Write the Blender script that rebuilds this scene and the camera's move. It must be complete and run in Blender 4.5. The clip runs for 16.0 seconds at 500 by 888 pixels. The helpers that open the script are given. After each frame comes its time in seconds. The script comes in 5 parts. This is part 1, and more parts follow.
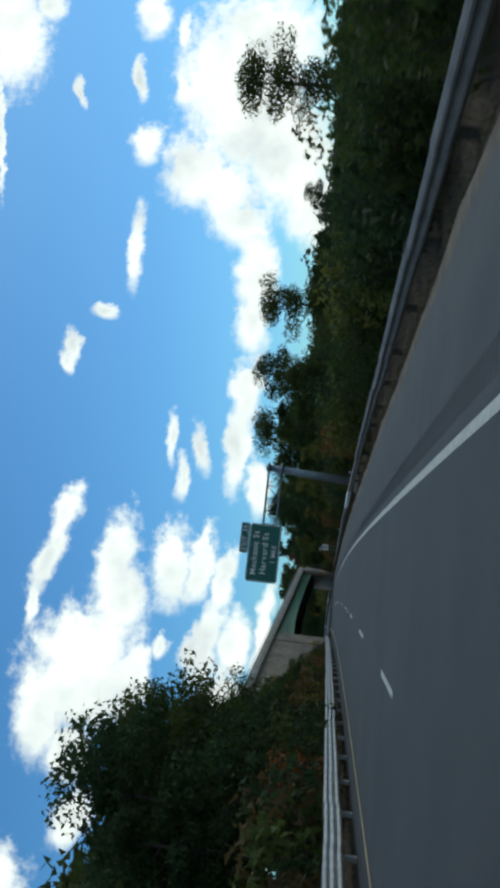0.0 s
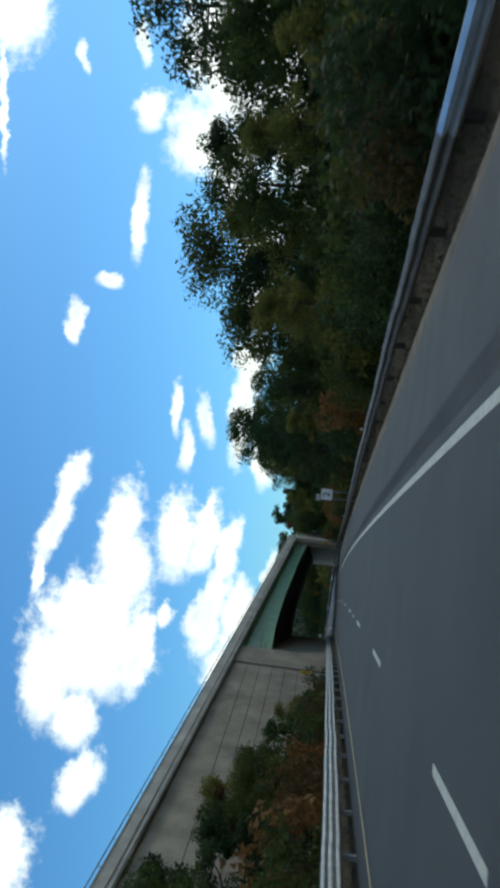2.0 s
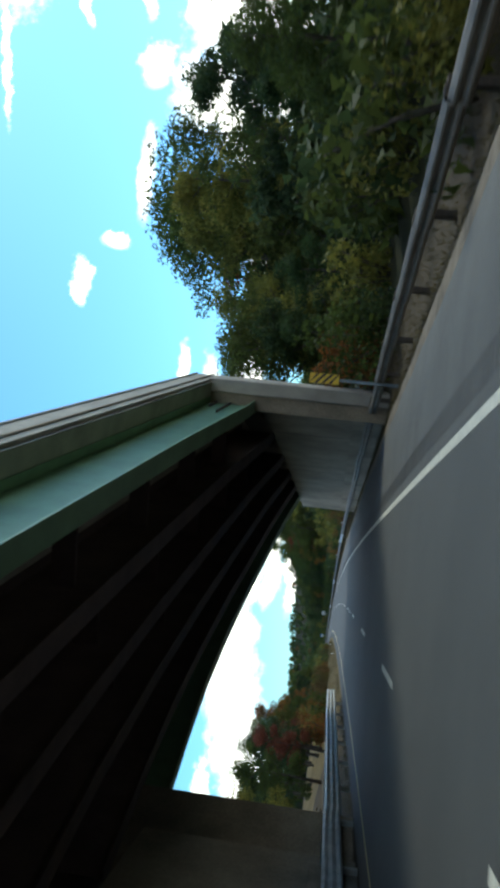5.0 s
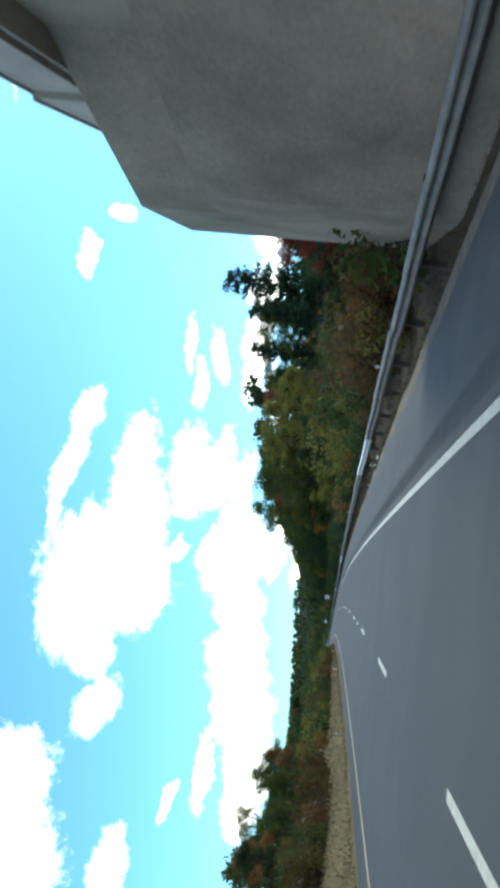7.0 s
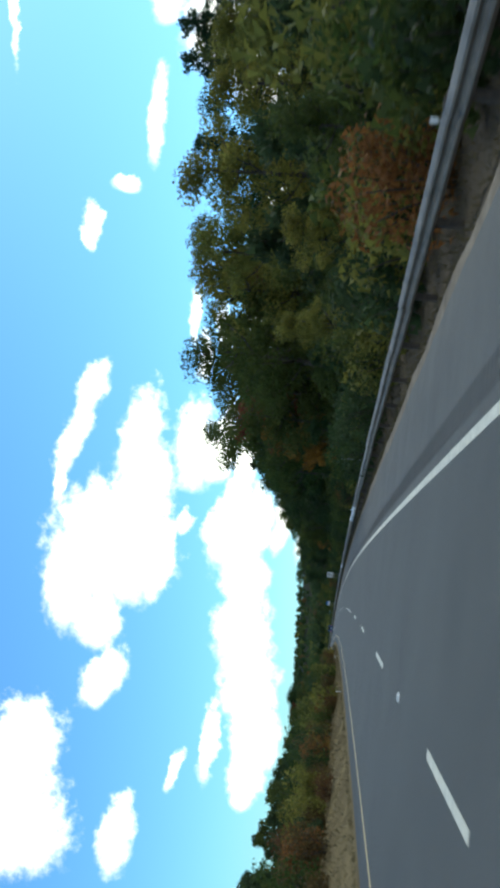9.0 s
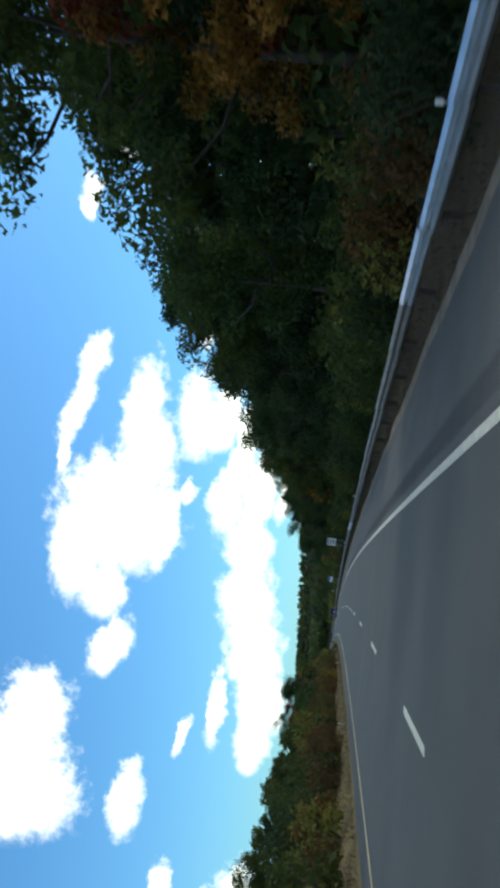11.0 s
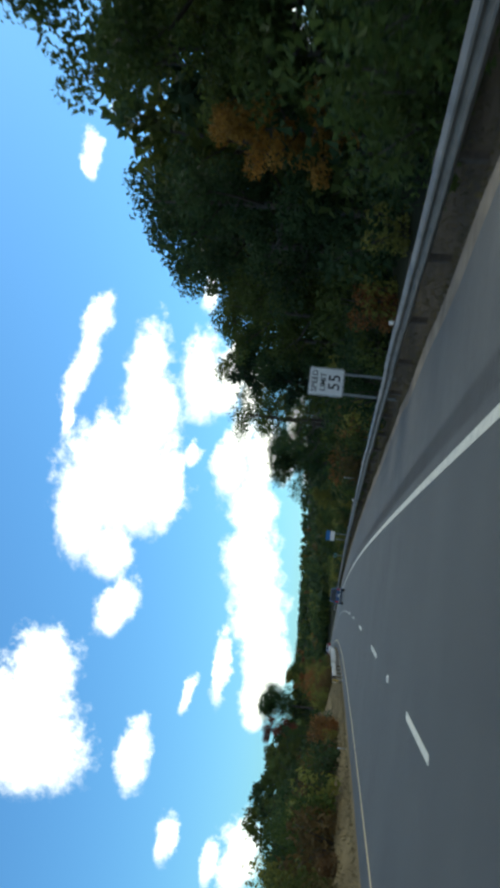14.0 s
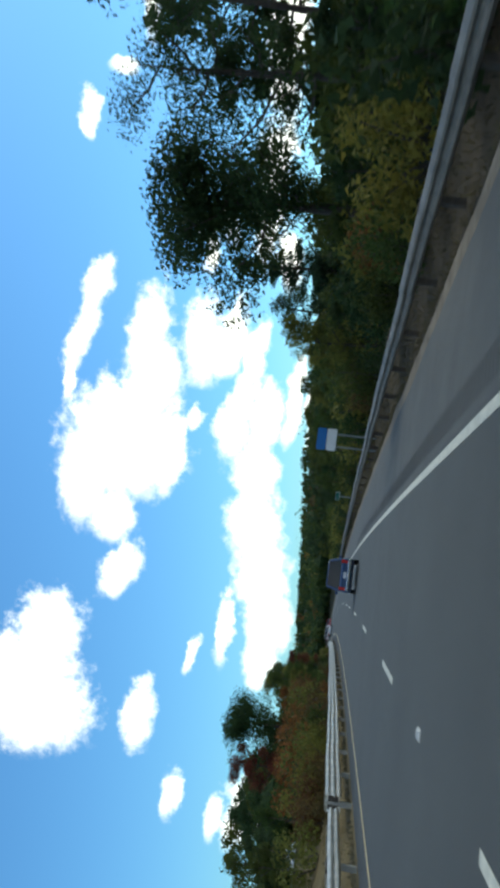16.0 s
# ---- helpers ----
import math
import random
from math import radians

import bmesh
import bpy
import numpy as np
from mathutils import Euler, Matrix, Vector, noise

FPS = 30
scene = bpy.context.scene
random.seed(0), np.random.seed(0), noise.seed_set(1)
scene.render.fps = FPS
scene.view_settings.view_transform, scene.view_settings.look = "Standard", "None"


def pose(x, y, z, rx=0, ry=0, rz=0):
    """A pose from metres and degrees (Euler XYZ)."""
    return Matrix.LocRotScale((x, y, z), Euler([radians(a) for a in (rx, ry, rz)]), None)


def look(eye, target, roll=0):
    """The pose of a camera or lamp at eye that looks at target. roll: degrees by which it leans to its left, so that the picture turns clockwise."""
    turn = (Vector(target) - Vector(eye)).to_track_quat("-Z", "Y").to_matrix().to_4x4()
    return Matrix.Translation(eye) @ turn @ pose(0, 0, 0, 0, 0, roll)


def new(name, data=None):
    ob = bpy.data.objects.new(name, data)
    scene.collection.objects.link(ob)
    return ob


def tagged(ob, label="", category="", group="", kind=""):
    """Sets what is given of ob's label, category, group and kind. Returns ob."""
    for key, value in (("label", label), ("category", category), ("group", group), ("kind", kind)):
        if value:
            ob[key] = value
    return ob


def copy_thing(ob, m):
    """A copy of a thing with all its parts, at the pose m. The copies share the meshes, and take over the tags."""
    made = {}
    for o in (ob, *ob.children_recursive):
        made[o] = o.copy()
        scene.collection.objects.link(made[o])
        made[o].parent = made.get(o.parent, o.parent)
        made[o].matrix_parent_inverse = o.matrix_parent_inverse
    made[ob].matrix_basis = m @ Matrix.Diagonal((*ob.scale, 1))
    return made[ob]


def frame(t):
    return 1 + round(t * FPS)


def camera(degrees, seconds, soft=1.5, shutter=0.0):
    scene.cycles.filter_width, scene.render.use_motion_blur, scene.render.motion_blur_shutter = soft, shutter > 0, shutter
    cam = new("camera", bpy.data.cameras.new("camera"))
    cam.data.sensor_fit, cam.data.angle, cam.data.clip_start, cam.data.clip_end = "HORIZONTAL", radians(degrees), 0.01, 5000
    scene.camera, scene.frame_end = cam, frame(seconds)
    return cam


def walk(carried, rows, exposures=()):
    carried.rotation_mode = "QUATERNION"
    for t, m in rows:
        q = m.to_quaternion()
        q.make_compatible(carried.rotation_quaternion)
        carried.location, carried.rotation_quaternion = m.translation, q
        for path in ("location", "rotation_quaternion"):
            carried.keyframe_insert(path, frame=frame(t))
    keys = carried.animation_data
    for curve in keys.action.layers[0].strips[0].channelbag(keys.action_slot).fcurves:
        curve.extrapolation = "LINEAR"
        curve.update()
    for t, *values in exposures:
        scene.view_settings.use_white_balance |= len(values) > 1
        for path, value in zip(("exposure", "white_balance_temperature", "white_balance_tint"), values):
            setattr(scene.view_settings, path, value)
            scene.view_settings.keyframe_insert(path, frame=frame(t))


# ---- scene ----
FOV = 34.43
EYE = 1.315            # height of the lens over the road
SECONDS = 16.0

# ---- the road's line: heading to the left in degrees after s metres ----
S_GRID = np.arange(-200.0, 3001.0, 1.0)


def heading(s):
    u = np.clip(s, -200.0, 620.0) / 300.0
    return np.radians(11.058 * u - 1.527 * u ** 2 + 0.717 * u ** 3)


_h = heading(S_GRID)
X_GRID = np.concatenate([[0.0], np.cumsum(-np.sin((_h[1:] + _h[:-1]) / 2))])
Y_GRID = np.concatenate([[0.0], np.cumsum(np.cos((_h[1:] + _h[:-1]) / 2))])
X_GRID -= np.interp(0, S_GRID, X_GRID)
Y_GRID -= np.interp(0, S_GRID, Y_GRID)


def at(s, lat, z=0.0):
    """World place of a point s metres along the road and lat metres to its right."""
    a = float(heading(s))
    return Vector((float(np.interp(s, S_GRID, X_GRID)) + lat * math.cos(a), float(np.interp(s, S_GRID, Y_GRID)) + lat * math.sin(a), z))


def place(s, lat, z=0.0, rz=0.0, k=1.0):
    """Pose at a road place: x to the road's right, y ahead."""
    return Matrix.Translation(at(s, lat, z)) @ Matrix.Rotation(float(heading(s)) + radians(rz), 4, "Z") @ Matrix.Scale(k, 4)


# ---- camera: seconds, s, lateral, yaw to the road, pitch, roll ----
cam = camera(FOV, SECONDS, soft=4.2, shutter=0.1)
DRIVE = [
    (0.0, 4.12, 0.13, -7.42, 6.33, 5.29),
    (0.5, 18.97, 0.14, -7.42, 6.40, 5.31),
    (1.0, 32.92, 0.13, -7.35, 6.39, 5.61),
    (1.5, 47.48, 0.07, -7.35, 6.57, 5.96),
    (2.0, 61.51, 0.03, -7.36, 6.45, 5.69),
    (2.5, 76.35, 0.05, -7.36, 6.43, 5.37),
    (3.0, 90.79, 0.02, -7.27, 6.37, 5.30),
    (3.5, 105.29, -0.00, -7.44, 6.52, 5.28),
    (4.0, 119.98, 0.00, -7.46, 6.34, 5.56),
    (4.5, 135.00, -0.03, -7.51, 6.62, 5.83),
    (5.0, 149.91, -0.05, -7.63, 6.67, 6.12),
    (7.5, 223.43, -0.07, -7.79, 7.03, 6.87),
    (8.0, 238.64, -0.08, -7.86, 7.04, 6.85),
    (10.5, 311.63, -0.01, -7.58, 7.17, 6.73),
    (11.0, 325.35, 0.06, -7.54, 7.07, 6.48),
    (11.5, 339.82, 0.01, -7.57, 7.29, 6.70),
    (12.0, 354.28, -0.04, -7.60, 7.46, 6.48),
    (12.5, 368.72, -0.10, -7.70, 6.99, 6.11),
    (13.0, 382.89, -0.05, -7.68, 7.16, 6.44),
    (13.5, 397.02, -0.03, -7.81, 6.92, 6.55),
    (14.0, 411.19, -0.01, -7.82, 7.05, 6.54),
    (14.5, 425.41, 0.01, -7.65, 7.14, 6.42),
    (15.0, 439.08, -0.00, -7.63, 7.36, 6.69),
    (15.5, 452.81, -0.02, -7.41, 7.18, 6.75),
    (16.0, 466.52, -0.04, -7.26, 6.90, 6.70),
]


def ride(t):
    cols = list(zip(*DRIVE))
    s, lat, yaw, pitch, roll = (float(np.interp(t, cols[0], c)) for c in cols[1:])
    a, p, r = float(heading(s)) + radians(yaw), radians(pitch), radians(roll)
    ahead = Vector((-math.sin(a) * math.cos(p), math.cos(a) * math.cos(p), math.sin(p)))
    right = Vector((math.cos(a), math.sin(a), 0))
    up = right.cross(ahead)
    right, up = right * math.cos(r) + up * math.sin(r), up * math.cos(r) - right * math.sin(r)
    m = Matrix((-up, right, -ahead)).transposed().to_4x4()   # the picture lies on its side
    m.translation = at(s, lat, EYE)
    return m


walk(cam, [(t / 2, ride(t / 2)) for t in range(33)],
     exposures=[(t, e, k, -3) for t, e, k in ((0, -0.5, 6100), (2.5, -0.1, 6200), (3.5, 0.2, 6400), (4.2, 0.55, 6500), (5.2, 0.75, 6500), (7.3, 0.98, 6500), (8.2, 0.82, 6500), (10.3, 0.22, 6500), (16, 0.25, 6500))])

# ---- world: sky with cumulus, and the sun ----
SUN_EL, SUN_AZ = 44.0, 44.0        # azimuth to the right of +y
# cumulus: across, up, half length, half width, tilt, on a plane one unit ahead
CLOUDS_FAR_RIGHT = [
    (0.720, 0.454, 0.023, 0.019, 24),
    (0.708, 0.305, 0.032, 0.022, 11),
    (0.685, 0.258, 0.025, 0.008, 7),
    (0.676, 0.148, 0.078, 0.073, 61),
    (0.671, 0.502, 0.078, 0.047, 12),
    (0.612, 0.314, 0.030, 0.009, 11),
    (0.608, 0.206, 0.091, 0.047, 15),
    (0.598, 0.252, 0.025, 0.011, 8),
    (0.590, 0.394, 0.024, 0.007, 19),
    (0.578, 0.153, 0.097, 0.079, 13),
    (0.528, 0.498, 0.091, 0.006, 9),
    (0.521, 0.292, 0.027, 0.021, -16),
    (0.517, 0.102, 0.087, 0.060, 8),
]
CLOUDS_RIGHT = [
    (0.486, 0.220, 0.048, 0.044, 23),
    (0.461, 0.179, 0.040, 0.034, 14),
    (0.449, 0.058, 0.054, 0.044, 9),
    (0.416, 0.155, 0.038, 0.030, 67),
    (0.375, 0.290, 0.053, 0.011, -0),
    (0.352, 0.126, 0.061, 0.024, 6),
    (0.284, 0.320, 0.017, 0.010, -87),
    (0.280, 0.126, 0.034, 0.020, 7),
    (0.237, 0.359, 0.021, 0.011, 15),
    (0.215, 0.360, 0.018, 0.009, 26),
    (0.195, 0.122, 0.040, 0.019, -1),
    (0.128, 0.212, 0.031, 0.007, 3),
    (0.122, 0.128, 0.054, 0.016, -2),
]
CLOUDS_AHEAD = [
    (0.117, 0.174, 0.029, 0.009, 15),
    (0.078, 0.193, 0.027, 0.009, 3),
    (0.075, 0.097, 0.035, 0.014, 6),
    (0.020, 0.335, 0.037, 0.015, -15),
    (-0.001, 0.150, 0.022, 0.008, 6),
    (-0.030, 0.265, 0.053, 0.023, -10),
    (-0.033, 0.193, 0.048, 0.023, 1),
    (-0.034, 0.158, 0.043, 0.016, -14),
    (-0.042, 0.351, 0.044, 0.015, -15),
    (-0.046, 0.129, 0.039, 0.013, -9),
    (-0.082, 0.249, 0.043, 0.031, 3),
    (-0.096, 0.072, 0.054, 0.011, -6),
    (-0.098, 0.365, 0.028, 0.008, -5),
]
CLOUDS_LEFT = [
    (-0.113, 0.048, 0.041, 0.008, 0),
    (-0.120, 0.106, 0.039, 0.019, 1),
    (-0.125, 0.141, 0.051, 0.018, -12),
    (-0.130, 0.159, 0.025, 0.010, -15),
    (-0.133, 0.194, 0.015, 0.010, -20),
    (-0.141, 0.291, 0.067, 0.045, -73),
    (-0.181, 0.224, 0.052, 0.018, -6),
    (-0.189, 0.288, 0.070, 0.052, -80),
    (-0.190, 0.115, 0.045, 0.026, 5),
    (-0.225, 0.335, 0.057, 0.032, 2),
    (-0.263, 0.106, 0.045, 0.034, 3),
    (-0.269, 0.293, 0.034, 0.028, -2),
    (-0.322, 0.091, 0.045, 0.032, 3),
]
CLOUDS_FAR_LEFT = [
    (-0.344, 0.279, 0.038, 0.021, -26),
    (-0.381, 0.079, 0.046, 0.028, 4),
    (-0.405, 0.133, 0.045, 0.010, -1),
    (-0.440, 0.082, 0.035, 0.019, -5),
    (-0.441, 0.372, 0.051, 0.041, -15),
    (-0.447, 0.173, 0.024, 0.007, -12),
    (-0.512, 0.404, 0.071, 0.060, -64),
    (-0.542, 0.238, 0.048, 0.020, -6),
    (-0.565, 0.377, 0.070, 0.049, -74),
    (-0.650, 0.185, 0.034, 0.012, -5),
    (-0.656, 0.083, 0.052, 0.023, -9),
    (-0.672, 0.124, 0.034, 0.011, -4),
]
CLOUDS = CLOUDS_FAR_RIGHT + CLOUDS_RIGHT + CLOUDS_AHEAD + CLOUDS_LEFT + CLOUDS_FAR_LEFT
world = bpy.data.worlds.new("sky")
scene.world = world
world.use_nodes = True
wn = world.node_tree.nodes
wn.clear()


def node(tree, kind, ins=None, **props):
    n = tree.nodes.new(kind)
    for k, v in props.items():
        setattr(n, k, v)
    for k, v in (ins or {}).items():
        if isinstance(v, bpy.types.NodeSocket):
            tree.links.new(v, n.inputs[k])
        else:
            n.inputs[k].default_value = v
    return n


def calc(tree, op, a, b=0.0, c=0.0):
    n = node(tree, "ShaderNodeMath", operation=op)
    for i, v in enumerate((a, b, c)):
        if isinstance(v, bpy.types.NodeSocket):
            tree.links.new(v, n.inputs[i])
        else:
            n.inputs[i].default_value = v
    return n.outputs[0]


def mix_color(tree, f, a, b, blend="MIX"):
    n = node(tree, "ShaderNodeMix", data_type="RGBA", blend_type=blend)
    for i, v in ((0, f), (6, a), (7, b)):
        if isinstance(v, bpy.types.NodeSocket):
            tree.links.new(v, n.inputs[i])
        else:
            n.inputs[i].default_value = v if i == 0 else (*v, 1)[:4]
    return n.outputs[2]


def build_world():
    t = world.node_tree
    sky = node(t, "ShaderNodeTexSky", sky_type="NISHITA", sun_disc=False, sun_elevation=radians(SUN_EL), sun_rotation=radians(SUN_AZ), air_density=1.0, dust_density=0.6, ozone_density=2.0)
    way = node(t, "ShaderNodeTexCoord").outputs["Generated"]
    xyz = node(t, "ShaderNodeSeparateXYZ", {0: way})
    ahead = calc(t, "MAXIMUM", xyz.outputs[1], 0.05)
    plane = node(t, "ShaderNodeCombineXYZ", {0: calc(t, "DIVIDE", xyz.outputs[0], ahead), 1: calc(t, "DIVIDE", xyz.outputs[2], ahead)}).outputs[0]
    puff = node(t, "ShaderNodeTexNoise", {"Vector": plane, "Scale": 26.0, "Detail": 8.0, "Roughness": 0.6})
    off = node(t, "ShaderNodeVectorMath", {0: puff.outputs["Color"], 1: (0.5, 0.5, 0.5)}, operation="SUBTRACT").outputs[0]
    bent = node(t, "ShaderNodeVectorMath", {0: off, 1: (0.034, 0.03, 0), 2: plane}, operation="MULTIPLY_ADD").outputs[0]
    near = None
    for u, v, a, b, tilt in CLOUDS:
        m = node(t, "ShaderNodeMapping", {"Vector": bent, "Location": (u, v, 0), "Rotation": (0, 0, radians(tilt)), "Scale": (a, b, 1)}, vector_type="TEXTURE")
        d = node(t, "ShaderNodeVectorMath", {0: m.outputs[0]}, operation="LENGTH").outputs["Value"]
        near = d if near is None else calc(t, "SMOOTH_MIN", near, d, 0.25)
    fine = node(t, "ShaderNodeTexNoise", {"Vector": plane, "Scale": 52.0, "Detail": 6.0, "Roughness": 0.62}).outputs["Fac"]
    edge = calc(t, "ADD", near, calc(t, "MULTIPLY", calc(t, "SUBTRACT", fine, 0.5), 1.3))
    here = node(t, "ShaderNodeMapRange", {"Value": edge, "From Min": 1.42, "From Max": 0.58}, interpolation_type="SMOOTHSTEP").outputs[0]
    # the rest of the sky, beside and behind
    wide = node(t, "ShaderNodeTexNoise", {"Vector": way, "Scale": 3.2, "Detail": 7.0, "Roughness": 0.6}).outputs["Fac"]
    rest = node(t, "ShaderNodeMapRange", {"Value": wide, "From Min": 0.50, "From Max": 0.63}, interpolation_type="SMOOTHSTEP").outputs[0]
    turned = node(t, "ShaderNodeMapRange", {"Value": xyz.outputs[1], "From Min": 0.68, "From Max": 0.5}).outputs[0]
    cover = calc(t, "ADD", calc(t, "MULTIPLY", here, calc(t, "SUBTRACT", 1.0, turned)), calc(t, "MULTIPLY", rest, turned))
    shade = node(t, "ShaderNodeTexNoise", {"Vector": plane, "Scale": 9.0, "Detail": 4.0, "Roughness": 0.5}).outputs["Fac"]
    grey = node(t, "ShaderNodeMapRange", {"Value": calc(t, "ADD", shade, calc(t, "MULTIPLY", edge, 0.14)), "From Min": 0.34, "From Max": 0.60}).outputs[0]
    white = mix_color(t, grey, CLOUD_SHADE, CLOUD_LIT)
    blue = mix_color(t, 1.0, sky.outputs[0], SKY_TINT, "MULTIPLY")
    both = mix_color(t, cover, blue, white)
    bg = node(t, "ShaderNodeBackground", {"Color": both, "Strength": SKY_STRENGTH})
    out = node(t, "ShaderNodeOutputWorld")
    t.links.new(bg.outputs[0], out.inputs[0])


SKY_STRENGTH = 0.12
SKY_TINT = (0.53, 0.905, 1.22)
CLOUD_LIT, CLOUD_SHADE = (13.2, 12.8, 12.2), (8.6, 8.7, 8.9)
build_world()
sun_data = bpy.data.lights.new("sun", "SUN")
sun_data.energy, sun_data.angle, sun_data.color = 1.25, radians(11.0), (1.0, 0.95, 0.87)
sun = new("sun", sun_data)
sun.matrix_world = look((60, 0, 80), (60 - math.sin(radians(SUN_AZ)) * math.cos(radians(SUN_EL)), -math.cos(radians(SUN_AZ)) * math.cos(radians(SUN_EL)), 80 - math.sin(radians(SUN_EL))))

# ---- materials ----


def material(name, base, rough=0.8, metal=0.0, vary=0.25, scale=3.0, fine=60.0, bump=0.2, tint=None, coat=0.0, island=0.0, spec=0.5):
    m = bpy.data.materials.new(name)
    m.use_nodes = True
    t = m.node_tree
    b = t.nodes["Principled BSDF"]
    pos = node(t, "ShaderNodeTexCoord").outputs["Object"]
    big = node(t, "ShaderNodeTexNoise", {"Vector": pos, "Scale": scale, "Detail": 5.0, "Roughness": 0.6}).outputs["Fac"]
    small = node(t, "ShaderNodeTexNoise", {"Vector": pos, "Scale": fine, "Detail": 4.0, "Roughness": 0.7}).outputs["Fac"]
    dark = tuple(c * (1 - vary) for c in base)
    light = tint or tuple(min(1.0, c * (1 + vary)) for c in base)
    f = node(t, "ShaderNodeMapRange", {"Value": big, "From Min": 0.3, "From Max": 0.7}).outputs[0]
    col = mix_color(t, f, dark, light)
    g = node(t, "ShaderNodeMapRange", {"Value": small, "From Min": 0.3, "From Max": 0.7, "To Min": 1 - vary * 0.6, "To Max": 1 + vary * 0.6}).outputs[0]
    col = mix_color(t, 1.0, col, node(t, "ShaderNodeCombineColor", {0: g, 1: g, 2: g}).outputs[0], "MULTIPLY")
    t.links.new(col, b.inputs["Base Color"])
    b.inputs["Metallic"].default_value, b.inputs["Coat Weight"].default_value = metal, coat
    b.inputs["Specular IOR Level"].default_value = spec
    r = node(t, "ShaderNodeMapRange", {"Value": small, "To Min": max(0.02, rough - 0.1), "To Max": min(1, rough + 0.1)}).outputs[0]
    t.links.new(r, b.inputs["Roughness"])
    if bump:
        t.links.new(node(t, "ShaderNodeBump", {"Height": small, "Strength": bump, "Distance": 0.02}).outputs[0], b.inputs["Normal"])
    return m


def leaf_material(name, a, b_, c):
    """Leaves: colour from leaf to leaf and from plant to plant, with light coming through."""
    m = bpy.data.materials.new(name)
    m.use_nodes = True
    t = m.node_tree
    t.nodes.clear()
    leaf = node(t, "ShaderNodeNewGeometry").outputs["Random Per Island"]
    plant = node(t, "ShaderNodeObjectInfo").outputs["Random"]
    col = mix_color(t, leaf, a, b_)
    col = mix_color(t, calc(t, "MULTIPLY", plant, 0.8), col, c)
    pos = node(t, "ShaderNodeTexCoord").outputs["Object"]
    patch = node(t, "ShaderNodeTexNoise", {"Vector": pos, "Scale": 0.5, "Detail": 3.0}).outputs["Fac"]
    g = node(t, "ShaderNodeMapRange", {"Value": patch, "From Min": 0.3, "From Max": 0.7, "To Min": 0.6, "To Max": 1.35}).outputs[0]
    col = mix_color(t, 1.0, col, node(t, "ShaderNodeCombineColor", {0: g, 1: g, 2: g}).outputs[0], "MULTIPLY")
    d = node(t, "ShaderNodeBsdfPrincipled", {"Base Color": col, "Roughness": 0.7})
    d.inputs["Specular IOR Level"].default_value = 0.1
    tr = node(t, "ShaderNodeBsdfTranslucent", {"Color": col})
    mx = node(t, "ShaderNodeMixShader", {0: 0.4, 1: d.outputs[0], 2: tr.outputs[0]})
    out = node(t, "ShaderNodeOutputMaterial")
    t.links.new(mx.outputs[0], out.inputs[0])
    return m


ASPHALT = material("asphalt", (0.052, 0.052, 0.0475), 0.82, vary=0.18, scale=0.35, fine=90, bump=0.35)
SHOULDER = material("shoulder_asphalt", (0.065, 0.0635, 0.058), 0.85, vary=0.2, scale=0.6, fine=70, bump=0.4)
PAINT_WHITE = material("road_paint_white", (0.50, 0.475, 0.385), 0.7, vary=0.22, scale=6, fine=120, bump=0.15)
PAINT_YELLOW = material("road_paint_yellow", (0.52, 0.39, 0.17), 0.6, vary=0.2, scale=6, fine=120, bump=0.15)
STEEL = material("weathered_galvanised_steel", (0.185, 0.165, 0.138), 0.62, metal=0.05, vary=0.35, scale=1.2, fine=25, bump=0.1)
STEEL_NEW = material("bright_galvanised_steel", (0.52, 0.54, 0.56), 0.32, metal=0.75, vary=0.15, scale=2, fine=30, bump=0.05)
STEEL_OLD = material("weathered_steel_beam", (0.42, 0.40, 0.36), 0.55, metal=0.5, vary=0.25, scale=2, fine=30, bump=0.1)
POST_WOOD = material("dark_timber_post", (0.075, 0.058, 0.043), 0.85, vary=0.3, scale=8, fine=80)
GANTRY = material("grey_gantry_steel", (0.20, 0.23, 0.25), 0.5, metal=0.4, vary=0.15, scale=3, fine=40, bump=0.05)
CONCRETE = material("concrete", (0.38, 0.335, 0.275), 0.85, vary=0.22, scale=0.7, fine=25, bump=0.25)
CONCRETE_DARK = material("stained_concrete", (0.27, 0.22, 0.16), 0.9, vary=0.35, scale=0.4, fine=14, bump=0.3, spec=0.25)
GREEN_STEEL = material("green_bridge_paint", (0.17, 0.275, 0.15), 0.5, vary=0.16, scale=1.2, fine=20, bump=0.05)
# Dark brown for joints and fittings; on inner girders it paints the under-deck shade.
RUST_SHADE = material("rust_and_shade_brown", (0.085, 0.055, 0.048), 0.7, vary=0.35, scale=1.0, fine=12, bump=0.2)
SIGN_GREEN = material("green_sign_sheeting", (0.006, 0.115, 0.088), 0.45, vary=0.08, scale=2, fine=40, bump=0.02)
SIGN_WHITE = material("white_sign_sheeting", (0.78, 0.79, 0.78), 0.45, vary=0.06, scale=3, fine=60, bump=0.02)
SIGN_BLACK = material("black_sign_ink", (0.015, 0.015, 0.016), 0.5, vary=0.1, bump=0.0)
SIGN_YELLOW = material("yellow_sign_sheeting", (0.75, 0.46, 0.03), 0.5, vary=0.1, bump=0.02)
SIGN_BLUE = material("blue_sign_sheeting", (0.02, 0.16, 0.45), 0.5, vary=0.08, bump=0.02)
ALU = material("bare_aluminium", (0.45, 0.46, 0.46), 0.45, metal=0.8, vary=0.1, bump=0.03)
BARK = material("bark", (0.055, 0.043, 0.034), 0.9, vary=0.35, scale=5, fine=40, bump=0.6)
